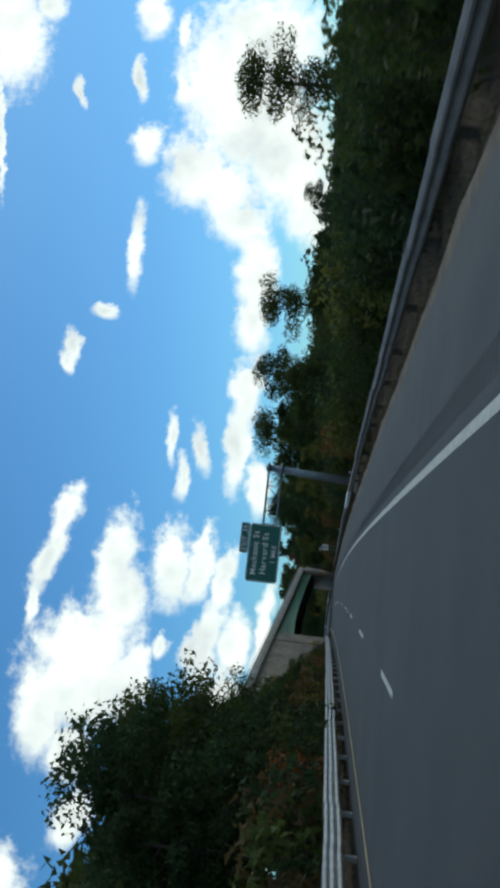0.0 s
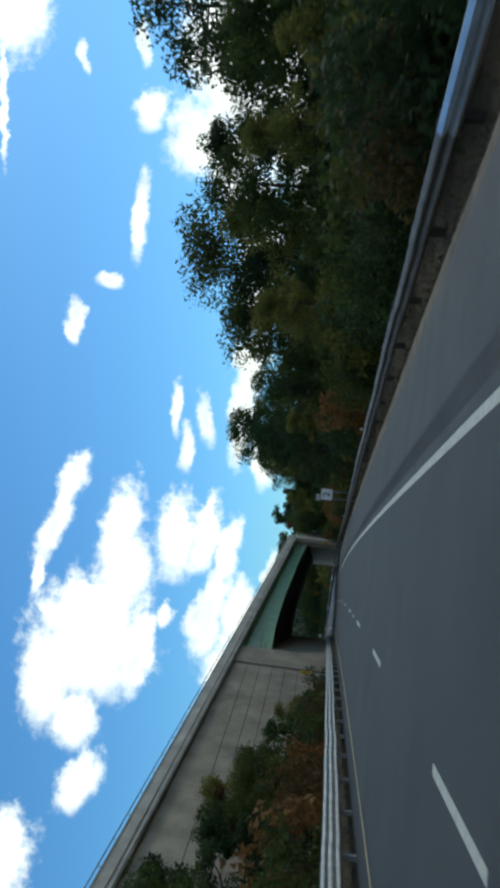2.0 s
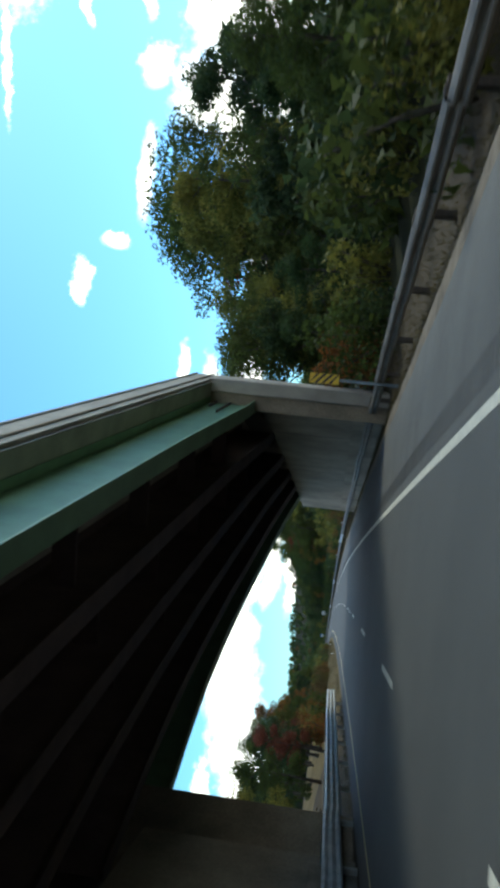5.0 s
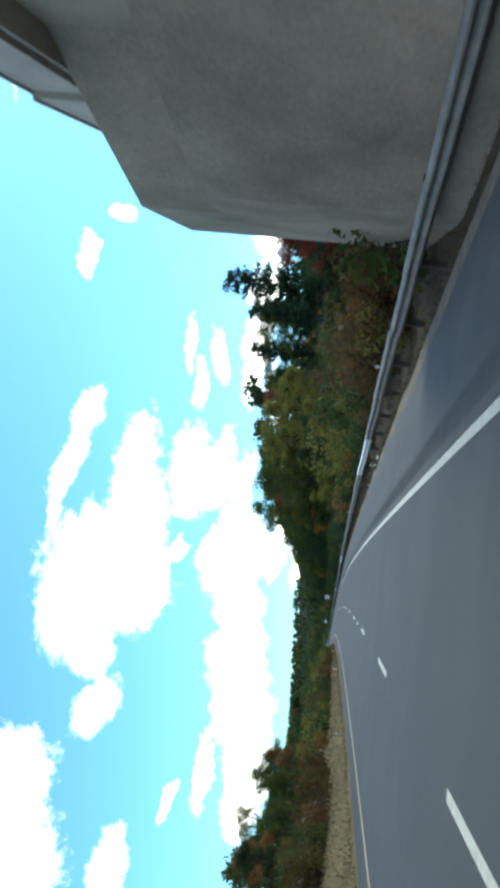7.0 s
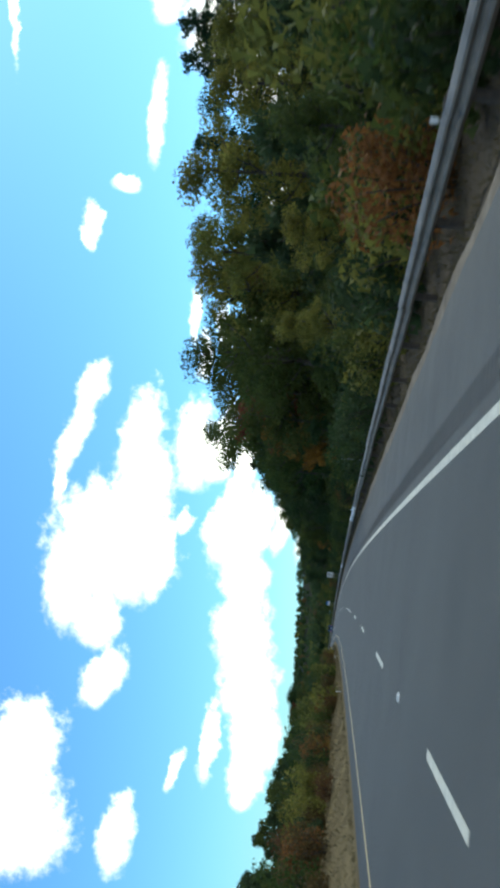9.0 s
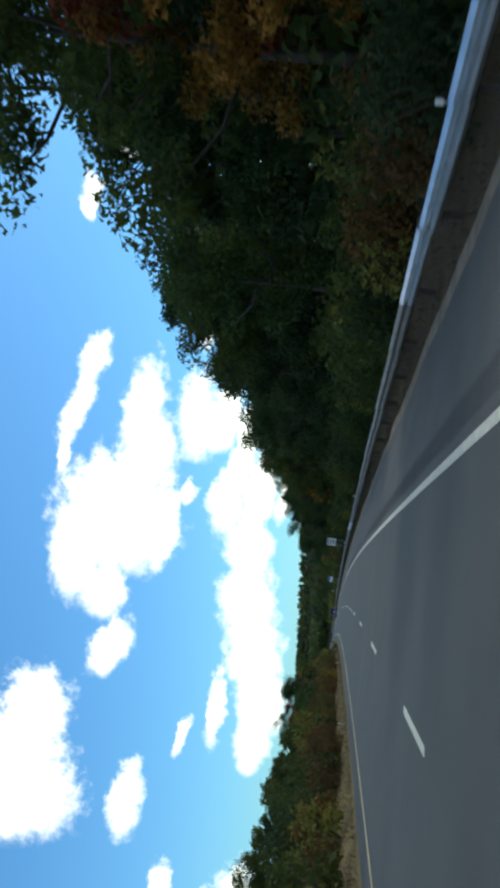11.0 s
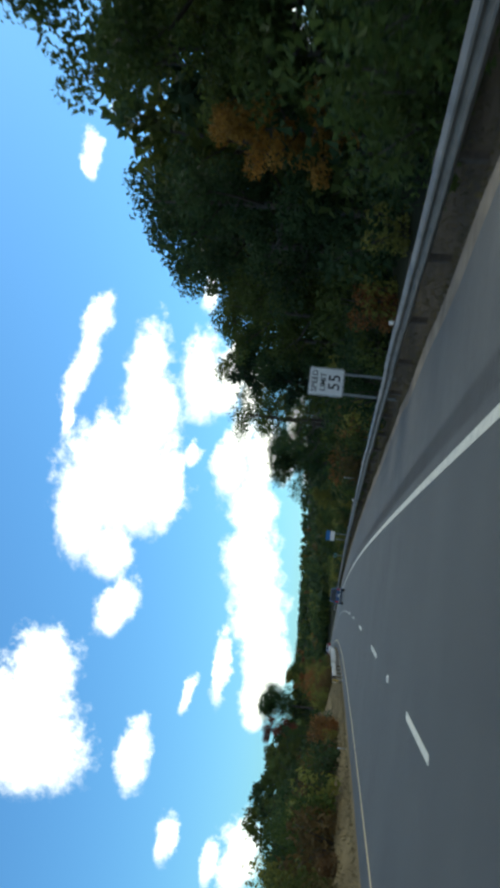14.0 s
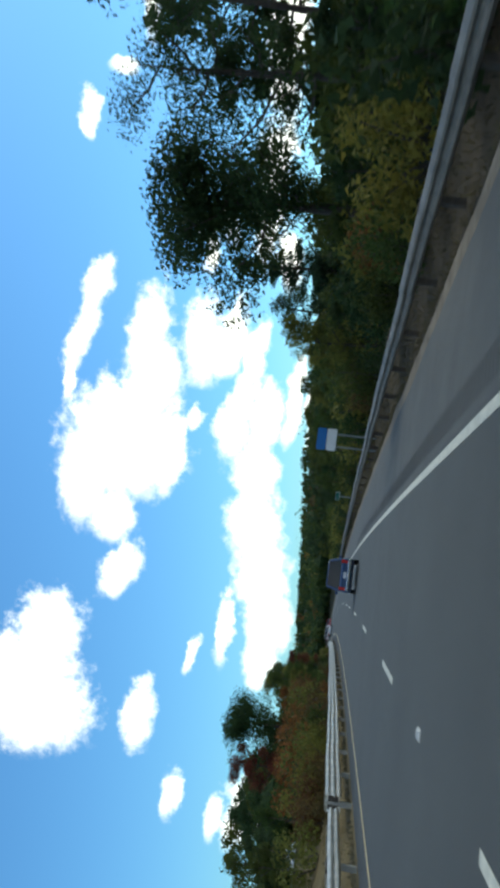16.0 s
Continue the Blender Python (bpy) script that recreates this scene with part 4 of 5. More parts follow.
def limbs(bm, rng, height, spread, n, base=0.25, lean=0.0):
    """Trunk and limbs; gives back the limb ends."""
    top = Vector((rng.uniform(-0.5, 0.5) + lean, rng.uniform(-0.5, 0.5), height * 0.9))
    bend = Vector((rng.uniform(-0.3, 0.3), rng.uniform(-0.3, 0.3), 0))
    spine = [Vector((0, 0, -0.5)).lerp(top, f) + bend * math.sin(f * 3.1) for f in np.linspace(0, 1, 7)]
    spine[0] = Vector((0, 0, -0.5))
    r0 = height * 0.018
    tube(bm, spine, [r0 * (1.25 - 1.1 * f) for f in np.linspace(0, 1, 7)], 8)
    ends = []
    for i in range(n):
        f = base + (0.95 - base) * (i + rng.uniform(0, 0.8)) / n
        k = f * 6
        p = spine[int(k)].lerp(spine[min(int(k) + 1, 6)], k - int(k))
        a = i * 2.4 + rng.uniform(-0.5, 0.5)
        reach = spread * (1.05 - 0.55 * abs(f - 0.5) * 2) * rng.uniform(0.7, 1.1)
        e = p + Vector((math.cos(a) * reach, math.sin(a) * reach, reach * rng.uniform(0.25, 0.8)))
        mid = p.lerp(e, 0.5) + Vector((0, 0, -0.12 * reach))
        tube(bm, [p, mid, e], [r0 * 0.42 * (1.1 - f * 0.6), r0 * 0.28, r0 * 0.08], 5)
        for j in range(2):
            q = mid.lerp(e, 0.2 + 0.4 * j) if j else mid
            e2 = q + Vector((rng.uniform(-1, 1), rng.uniform(-1, 1), rng.uniform(0.1, 0.8))) * reach * 0.4
            tube(bm, [q, e2], [r0 * 0.16, r0 * 0.04], 4)
            ends.append(e2)
        ends.append(e)
    ends.append(top)
    return ends


def make_tree(kind, seed, mat, label, leaves=7400, size=0.114, spread=2.6, height=10.0, base=0.25, puff=1.0, thin=1.0):
    rng = random.Random(seed)
    t = thing("tree" if kind != "shrub" else "shrub", label, "tree" if kind != "shrub" else "shrub", "roadside trees" if kind != "shrub" else "roadside shrubs")
    bm = bmesh.new()
    if kind == "pine":
        tube(bm, [(0, 0, -0.5), (0.1, 0, height * 0.5), (0, 0.1, height)], [height * 0.02, height * 0.013, 0.02], 8)
        clusters = []
        for k in range(46):
            f = 0.16 + 0.82 * ((k + rng.uniform(0, 1)) / 46)
            reach = spread * (1.12 - f) ** 0.8 * rng.uniform(0.55, 1.15)
            a = k * 2.4 + rng.uniform(-0.5, 0.5)
            e = Vector((math.cos(a) * reach, math.sin(a) * reach, height * f + reach * rng.uniform(-0.05, 0.35)))
            tube(bm, [(0, 0, height * f), e], [0.045, 0.01], 4)
            for g in (0.4, 0.72, 1.0):
                p = Vector((0, 0, height * f)).lerp(e, g)
                clusters.append((p.x, p.y, p.z, 0.24 + reach * 0.26, 0.24 + reach * 0.26, rng.uniform(0.2, 0.42)))
        clusters.append((0, 0, height, 0.15, 0.15, 0.5))
    elif kind == "shrub":
        clusters = []
        for k in range(7):
            a = k * 2.4
            e = Vector((math.cos(a) * spread * rng.uniform(0.2, 0.8), math.sin(a) * spread * rng.uniform(0.2, 0.8), height * rng.uniform(0.35, 0.85)))
            tube(bm, [(e.x * 0.15, e.y * 0.15, -0.2), e * 0.6, e], [0.035, 0.022, 0.008], 5)
            clusters.append((*e, spread * 0.42, spread * 0.42, height * rng.uniform(0.2, 0.34)))
            clusters.append((e.x * 1.1, e.y * 1.1, height * 0.2, spread * 0.4, spread * 0.4, height * 0.22))
    else:
        ends = limbs(bm, rng, height, spread, 9 if kind != "bare" else 12, base)
        clusters = []
        for e in ends:
            s = spread * rng.uniform(0.26, 0.46) * puff
            clusters.append((e.x, e.y, e.z, s, s, s * rng.uniform(0.6, 0.9)))
            if rng.random() < 0.35:
                clusters.append((e.x * 0.6, e.y * 0.6, e.z + rng.uniform(-0.6, 0.6), s, s, s * 0.7))
    if kind == "round":
        clusters += [(0.2 * k - 0.3, 0.25 * (k % 2), height * (0.56 + 0.08 * k), spread * 0.62, spread * 0.62, height * 0.11) for k in range(5)]
    part("trunk", bm, BARK, t, "" if kind != "shrub" else "thin brown stems")
    part("crown", leaf_mesh("crown", clusters, int(leaves * thin), size, mat, seed), mat, t)
    return t


random.seed(7)
TREES = {
    "green": [make_tree("broad", 11, LEAF_GREEN, "broad green deciduous tree beside the highway"), make_tree("broad", 12, LEAF_DEEP, "broad dark green deciduous tree beside the highway", base=0.18),
              make_tree("broad", 13, LEAF_GREEN, "rounded green deciduous tree beside the highway", spread=2.9, base=0.15), make_tree("broad", 14, LEAF_DEEP, "slender dark green deciduous tree beside the highway", spread=2.1)],
    "open": [make_tree("tall", 21, LEAF_GREEN, "tall open-crowned green tree with bare limbs showing", spread=3.2, base=0.4, puff=0.68, leaves=5600, size=0.11), make_tree("tall", 22, LEAF_DEEP, "tall open-crowned dark tree with sky showing through", spread=3.0, base=0.35, puff=0.64, leaves=5400, size=0.11)],
    "pine": [make_tree("pine", 31, LEAF_PINE, "dark green pine with layered branches beside the highway", leaves=9000, size=0.12)],
    "orange": [make_tree("broad", 41, LEAF_ORANGE, "deciduous tree turned orange in autumn")],
    "red": [make_tree("broad", 42, LEAF_RED, "deciduous tree turned dull red in autumn")],
    "yellow": [make_tree("broad", 43, LEAF_OLIVE, "deciduous tree turning yellow-green", spread=2.8)],
    "sparse": [make_tree("bare", 52, LEAF_DEEP, "thin-leaved tree with bare limbs and sky between them", spread=2.7, base=0.34, puff=0.8, leaves=6500, size=0.07), make_tree("bare", 53, LEAF_GREEN, "slender tree with a thin twiggy crown", spread=2.3, base=0.30, puff=0.8, leaves=6000, size=0.07)],
    "bushy": [make_tree("broad", 15, LEAF_DEEP, "full round-crowned dark green tree beside the highway", spread=3.3, base=0.16, puff=1.15, leaves=8600, size=0.14), make_tree("broad", 16, LEAF_GREEN, "full bushy green tree beside the highway", spread=3.4, base=0.12, puff=1.15, leaves=8600, size=0.14)],
    "gold": [make_tree("broad", 44, LEAF_GOLD, "deciduous tree turned golden orange in autumn", spread=2.5, puff=0.85)],
    "bare": [make_tree("bare", 51, LEAF_RUSSET, "nearly bare tree with only a few leaves", puff=0.7, thin=0.12)],
    "round": [make_tree("round", 61, LEAF_DEEP, "round-crowned dark tree standing alone", spread=3.3, base=0.42, puff=1.25, leaves=14000, size=0.115)],
}
BACK = [make_tree("broad", 71, LEAF_DEEP, "dark green tree deep in the woodland", leaves=850, size=0.36), make_tree("broad", 72, LEAF_GREEN, "green tree deep in the woodland", leaves=850, size=0.36, spread=3.0, base=0.15)]
SHRUBS = {
    "green": [make_tree("shrub", 81, LEAF_GREEN, "leafy green shrub on the verge", leaves=1500, size=0.085, spread=1.3, height=2.4), make_tree("shrub", 82, LEAF_DEEP, "dense dark green shrub on the verge", leaves=1500, size=0.085, spread=1.5, height=2.2)],
    "russet": [make_tree("shrub", 83, LEAF_RUSSET, "russet brown autumn brush on the verge", leaves=1500, size=0.08, spread=1.4, height=2.0)],
    "yellow": [make_tree("shrub", 84, LEAF_OLIVE, "yellow-green autumn shrub on the verge", leaves=1500, size=0.085, spread=1.4, height=2.3)],
    "orange": [make_tree("shrub", 85, LEAF_ORANGE, "orange-red autumn shrub on the verge", leaves=1500, size=0.08, spread=1.2, height=2.0)],
}
BRUSH = {k: [make_tree("shrub", 91 + i, mat, "tangled low brush on the verge", leaves=420, size=0.155, spread=1.4, height=2.2)] for i, (k, mat) in enumerate((("green", LEAF_GREEN), ("russet", LEAF_RUSSET), ("yellow", LEAF_OLIVE), ("orange", LEAF_ORANGE)))}
BRUSH["green"].append(make_tree("shrub", 96, LEAF_DEEP, "tangled dark brush on the verge", leaves=420, size=0.155, spread=1.5, height=2.2))
USED = set()


def plant(ob, s, lat, height, ref):
    height = max(0.6, height)
    m = place(s, lat, ground_height(s, lat) - 0.05, random.uniform(0, 360), height / ref)
    if ob.name not in USED:
        USED.add(ob.name)
        ob.matrix_world = m
        return ob
    return copy_thing(ob, m) if abs(ob.scale[0] - 1) < 1e-6 else copy_scaled(ob, m)


def copy_scaled(ob, m):
    c = copy_thing(ob, m)
    c.matrix_basis = m
    return c


# height of the roadside wood along the way
RIGHT_S = [-10, 20, 34, 45, 60, 80, 100, 118, 126, 134, 142, 148, 152, 165, 174, 182, 200, 208, 215, 225, 243, 248, 256, 262, 270, 285, 300, 330, 350, 372, 400, 430, 450, 470, 480, 492, 502, 508, 530, 560, 640]
RIGHT_H = [6.0, 4.6, 4.2, 5.5, 6.8, 7.6, 7.8, 7.6, 8.4, 8.6, 8.4, 7.4, 6.2, 6.2, 7.2, 9.2, 9.0, 8.5, 5.0, 4.2, 3.8, 3.8, 2.6, 3.2, 5.0, 8.0, 11.0, 12.5, 12.2, 11.2, 11.0, 10.8, 9.8, 9.8, 9.6, 8.6, 7.4, 4.6, 5.0, 6.0, 7.0]
LEFT_S = [-10, 40, 60, 71, 78, 92, 100, 110, 140, 182, 194, 214, 227, 242, 264, 270, 276, 290, 320, 354, 372, 390, 404, 430, 440, 456, 467, 478, 500, 530, 560, 580, 640]
LEFT_H = [7, 13.5, 15, 14, 10, 8.4, 8, 6.5, 5.5, 5.4, 6.0, 7.4, 6.8, 5.4, 5.3, 4.8, 3.2, 3.2, 3.5, 4.5, 4.0, 4.4, 4.7, 4.5, 3.8, 3.9, 3.4, 2.0, 3.3, 3.4, 4.6, 7.5, 8]


def pick_tree(s, right):
    r = random.random()
    if right:
        if 122 < s < 146:
            return random.choice(TREES["sparse"])
        if 246 < s < 262:
            return TREES["bare"][0]
        if 222 < s < 246 and r < 0.6:
            return random.choice((TREES["bare"][0], TREES["red"][0], TREES["yellow"][0]))
        if 330 < s < 352 and r < 0.12:
            return TREES["orange"][0]
        if 150 < s < 330:
            if r < (0.45 if s > 262 else 0.25):
                return TREES["yellow"][0]
            if r < (0.55 if s > 262 else 0.33):
                return TREES["red"][0]
            if r < (0.66 if s > 262 else 0.44):
                return TREES["pine"][0]
        if 478 < s < 500 and r < 0.5:
            return random.choice(TREES["open"])
        if r < 0.1:
            return TREES["pine"][0]
        if r < 0.15:
            return random.choice(TREES["open"])
    else:
        if s < 105:
            return random.choice(TREES["green"] + TREES["bushy"])
        if r < 0.2:
            return TREES["yellow"][0]
        if r < 0.3:
            return TREES["orange"][0]
        if r < 0.36:
            return TREES["red"][0]
    return random.choice(TREES["green"])


def top_at(s, lat, table_s, table_h, ref):
    """Height of a plant whose top keeps the wood's outline, taken at ref metres from the road."""
    return float(np.interp(s - (abs(lat) - ref) * 2.0, table_s, table_h)) * (1 + (abs(lat) - ref) / ref * 0.72) - ground_height(s, lat)


# where the tall trees stand, and how high the deep wood is
STAND_S = [-10, 75, 90, 112, 126, 144, 152, 200, 300, 330, 345, 470, 482, 505, 640]
STAND_LAT = [24, 24, 19.5, 16, 11.6, 11.6, 19, 24, 25, 18, 15, 14, 13, 12.5, 14]
DEEP_S = [0, 20, 60, 100, 120, 146, 160, 200, 225, 245, 262, 290, 330, 440, 462, 474, 512, 560]
DEEP_H = [1.7, 1.7, 1.8, 4.4, 5.2, 4.0, 5.6, 7, 6, 2.4, 2.4, 6, 10.5, 9.5, 6.5, 3.2, 3.2, 5]


def blocked(s, lat):
    """True where a plant would stand in front of a sign."""
    if lat > 0:
        return lat < 9.0 and any(p - 13 < s < p + 0.6 for p in (59, 125.3, 174.6, 440, 508, 533))
    return lat > -11.5 and 108 < s < 129.5


# trees before the bridge: s, lat, height of the top, kind
NEAR_TREES = [(30, 25, 4.0, "green"), (43, 25, 8.6, "bushy"), (46.5, 27, 6.6, "sparse"), (50.6, 22.5, 5.0, "bushy"), (56, 24, 4.4, "green"), (68.8, 22.1, 9.2, "bushy"), (64, 23, 5.2, "green"), (91.3, 21.4, 11.8, "bushy"), (80, 19, 7.4, "bushy"), (112.7, 20.8, 13.4, "bushy"), (104, 18.5, 9.5, "green"), (111, 15.4, 9.9, "bushy"), (130, 11.3, 11.8, "open"), (136, 13.0, 13.0, "sparse"), (140, 12.6, 12.0, "sparse"), (144, 14.0, 12.6, "sparse"), (97, 19.5, 10.0, "green"), (85, 20.0, 9.0, "green"), (100, 17.5, 8.8, "yellow"), (118, 15.5, 9.2, "green"), (122, 14.0, 9.0, "green"), (84, 16.5, 6.4, "bushy"), (88.5, 17.5, 7.2, "bushy"), (93, 18.0, 7.6, "bushy")]
# trees past the bridge and round the clearing: s, lat, height of the top, kind
BRIDGE_TREES = [(272.6, 13.1, 5.4, "yellow"), (203, 21.5, 14.8, "green"), (196, 19.0, 12.4, "yellow"), (186.0, 9.8, 7.8, "bushy"), (190.5, 11.0, 8.4, "green"), (194, 14.0, 9.6, "yellow"), (256.4, 17.3, 10.3, "pine"), (199, 22.5, 15.8, "bushy"), (207, 25.5, 17.0, "bushy"), (193, 21.5, 13.0, "yellow"), (186, 20.0, 11.5, "green"), (180, 19.0, 10.0, "green"), (236.5, 11.6, 5.0, "red"), (239, 12.6, 5.1, "green"), (241.5, 13.4, 4.8, "red"), (264, 13.5, 5.0, "bare"), (266.5, 14.6, 5.4, "bare")]
# tall trees of the bend: s, lat, height of the top, kind
BEND_TREES = [(322, 40, 18.0, "pine"), (329, 42, 19.5, "pine"), (337, 39, 19.5, "pine"), (344, 41, 20.0, "green"), (351, 38, 19.0, "green"), (334, 33, 16.0, "green"), (358, 36, 19.0, "red"), (306, 40, 11.5, "pine"), (312, 41, 13.5, "pine"), (318, 39.5, 15.6, "pine"), (325, 40.5, 17.5, "green"), (333, 40.5, 18.5, "green"), (337.5, 12.2, 9.4, "gold"), (340.5, 12.0, 8.6, "gold"), (344, 12.6, 8.4, "gold"), (341.5, 14.5, 12.8, "red"), (349.5, 15.0, 16.6, "open"), (433, 12.4, 6.8, "gold")]
# trees about the last signs: s, lat, height of the top, kind
END_TREES = [(460, 24.8, 19.0, "green"), (459.5, 14.4, 10.6, "green"), (463.5, 14.0, 10.8, "green"), (468.5, 15.0, 11.2, "open"), (487, 13.2, 9.4, "sparse"), (498, 23.0, 13.0, "sparse"), (494.6, 12.8, 10.0, "round"), (496.5, 14.0, 8.6, "green"), (489.5, 14.5, 7.6, "green"), (484, 16.0, 10.4, "sparse"), (472.5, 12.4, 11.8, "sparse"), (478.5, 13.0, 11.7, "sparse"), (475.5, 14.6, 11.0, "sparse")]

# trees across the clearing of the median: s, lat, height of the top, kind
MEDIAN_TREES = [(509, -22.0, 7.2, "green"), (515, -21.5, 7.0, "green"), (521, -22.5, 7.1, "green"), (527, -20.5, 6.6, "green"), (532, -21.0, 6.4, "green"), (537, -20.0, 5.8, "green"), (542, -21.0, 5.6, "green"), (548, -20.5, 5.0, "green"), (571, -11.6, 8.2, "green"), (577, -12.6, 8.8, "yellow"), (588, -12.6, 9.6, "green"), (596, -13.5, 10.0, "orange"), (563, -13.0, 6.0, "orange"), (399, -12.4, 5.2, "sparse"), (406, -13.5, 5.8, "sparse")]

LEFT_SHRUBS = [(208, -10.6, 2.4, "orange"), (214, -11.2, 2.6, "yellow"), (221, -11.0, 2.2, "orange"), (229, -11.4, 2.4, "russet"), (509.5, -9.6, 2.0, "yellow"), (515, -10.0, 2.4, "yellow"), (506, -10.5, 2.6, "yellow"), (511, -11.5, 3.2, "orange"), (516, -10.8, 3.4, "yellow"), (522, -11.5, 3.8, "orange"), (528, -11.0, 3.6, "russet"), (535, -12.0, 4.0, "orange"), (543, -11.5, 4.0, "yellow"), (551, -12.5, 4.4, "russet"), (560, -12.0, 4.6, "orange"), (110, -9.8, 3.2, "green"), (114, -9.4, 3.0, "russet"), (118, -9.5, 2.9, "green"), (121.5, -10.1, 2.4, "yellow"), (126, -9.6, 1.6, "green"), (131, -9.4, 2.8, "green"), (134, -9.0, 2.4, "russet")]
RIGHT_SHRUBS = [(136, 8.6, 2.3, "orange"), (139, 8.2, 2.0, "orange"), (143, 8.8, 2.5, "orange"), (147, 8.4, 2.2, "orange"), (232, 8.3, 3.0, "russet"), (236, 9.4, 3.4, "russet"), (240, 8.6, 3.2, "russet"), (243, 10.2, 3.6, "russet"), (227, 9.0, 3.4, "russet"), (266, 9.2, 3.0, "yellow"), (269.5, 9.8, 3.4, "yellow"), (271.5, 12.0, 4.9, "yellow"), (277, 12.4, 5.2, "green"), (282, 12.0, 5.0, "yellow"), (150, 9.2, 2.6, "orange"), (154, 8.4, 2.4, "russet"), (158, 9.0, 3.0, "orange")]


def open_top(s, lat, h):
    """Past the bridge only low growth stands, out to a slanting line."""
    if 212 < s < 262 + (lat - 12) * 2.0 and lat > 6:
        return min(h, max(0.9, random.uniform(0.8, 1.0) * ((5.2 if 235.5 < s < 242 else 2.8) + 0.06 * (lat - 12)) - ground_height(s, lat)))
    return h


def plant_woods():
    # low young growth along the rail, a full-height edge where the wood comes close
    s = -8.0
    while s < 560:
        close = 325 < s < 464
        lat = random.uniform(12.0, 16.0) if close else random.uniform(10.0, 13.0)
        h = top_at(s, lat, RIGHT_S, RIGHT_H, 11) * random.uniform(0.74, 1.0)
        if not close:
            h = min(h, random.uniform(4.8, 6.4) if 90 < s < 125 else random.uniform(2.2, 3.0) if 463 < s < 500 else random.uniform(3.0, 4.8) if s > 75 else random.uniform(1.3, 1.9))
        h = open_top(s, lat, h)
        if not near_bridge(s, lat, 3.5) and h > 1.2 and not 248 < s < 259:
            plant(pick_tree(s, True) if close else random.choice(TREES["green"] + TREES["yellow"]), s, lat, h, 10.0)
        s += random.uniform(3.4, 4.8) if close else random.uniform(3.8, 5.6)
    s = 96.0
    while s < 560:
        if not 326 < s < 474 and not 255 < s < 292 and not 474 < s < 500:
            lat = float(np.interp(s, STAND_S, STAND_LAT)) + random.uniform(-1.8, 1.8)
            h = top_at(s, lat, RIGHT_S, RIGHT_H, 11) * random.uniform(0.68, 0.97)
            h = open_top(s, lat, h)
            if not near_bridge(s, lat, 3.5) and h > 3:
                plant(pick_tree(s, True), s, lat, h, 10.0)
        s += random.uniform(4.4, 7.0)
    for s, lat, top, kind in NEAR_TREES + BRIDGE_TREES + BEND_TREES + END_TREES + MEDIAN_TREES:
        plant(random.choice(TREES[kind]), s, lat, top - ground_height(s, lat), 10.0)
    deep = []
    for lat0, lat1, gap in ((15, 20, 4.5), (23, 30, 6.0), (34, 48, 9.0)):
        s = -6.0
        while s < 900:
            lat = random.uniform(lat0, lat1)
            h = open_top(s, lat, top_at(s, lat, DEEP_S, DEEP_H, 11) * random.uniform(0.6, 0.95))
            if not near_bridge(s, lat, 3.5) and h > 1.5:
                deep.append((random.choice(BACK), place(s, lat, ground_height(s, lat) - 0.05, random.uniform(0, 360), h / 10)))
            s += random.uniform(0.75, 1.25) * gap * (1 if s < 600 else 1.7)
    s = -8.0
    while s < 520:
        lat = random.uniform(7.5, 9.4)
        if not near_bridge(s, lat, 1.5) and not blocked(s, lat):
            r = random.random()
            warm = 0.75 if (140 < s < 175 or 212 < s < 250) else 0.35 if 250 <= s < 300 else 0.16
            kind = "russet" if r < warm * 0.45 else "orange" if r < warm * 0.75 else "yellow" if r < warm else "green"
            plant(random.choice(SHRUBS[kind]), s, lat, min(random.uniform(1.6, 3.2), 0.5 * float(np.interp(s, RIGHT_S, RIGHT_H))), 2.3)
        s += random.uniform(2.3, 3.7)
    brush = []
    s = -8.0
    while s < 640:
        lat = random.uniform(7.2, 11.0)
        if not near_bridge(s, lat, 1.5) and not blocked(s, lat):
            kind = random.choice(("green", "green", "green", "russet" if 140 < s < 175 else "yellow", "yellow")) if not 212 < s < 250 else random.choice(("russet", "russet", "russet", "green"))
            brush.append((random.choice(BRUSH[kind]), place(s, lat, ground_height(s, lat) - 0.05, random.uniform(0, 360), random.uniform(0.5, 1.1))))
        s += random.uniform(1.2, 2.2)
    s = 16.0
    while s < 112:
        for lat0, lat1 in ((8.4, 11.0), (11.0, 14.5), (14.5, 19.0)):
            lat = random.uniform(lat0, lat1)
            if not blocked(s, lat):
                brush.append((random.choice(BRUSH["green"]), place(s + random.uniform(-0.6, 0.6), lat, ground_height(s, lat) - 0.1, random.uniform(0, 360), random.uniform(1.3, 1.9) / 2.3)))
        s += random.uniform(1.1, 1.7)
    s = 40.0
    while s < 620:
        lat = -random.uniform(10.5, 14.0)
        h = top_at(s, lat, LEFT_S, LEFT_H, 12) * random.uniform(0.75, 1.0)
        if not near_bridge(s, lat, 3.5):
            if h > 3.4:
                plant(pick_tree(s, False), s, lat, h, 10.0)
            elif not 474 < s < 500:
                plant(random.choice(SHRUBS[random.choice(("green", "green", "russet", "yellow"))]), s, lat, max(1.0, h), 2.3)
        s += random.uniform(3.0, 5.0) if h > 3.4 else random.uniform(2.6, 3.6)
    for lat0, lat1, gap in ((17, 23, 5.0), (26, 36, 7.0), (42, 60, 11.0)):
        s = 20.0
        while s < 900:
            lat = -random.uniform(lat0, lat1)
            h = top_at(s, lat, LEFT_S, LEFT_H, 12) * random.uniform(0.6, 0.88)
            if not near_bridge(s, lat, 3.5) and not (440 < s < 586 and lat > -37):
                deep.append((random.choice(BACK), place(s, lat, ground_height(s, lat) - 0.05, random.uniform(0, 360), max(2.2, h) / 10)))
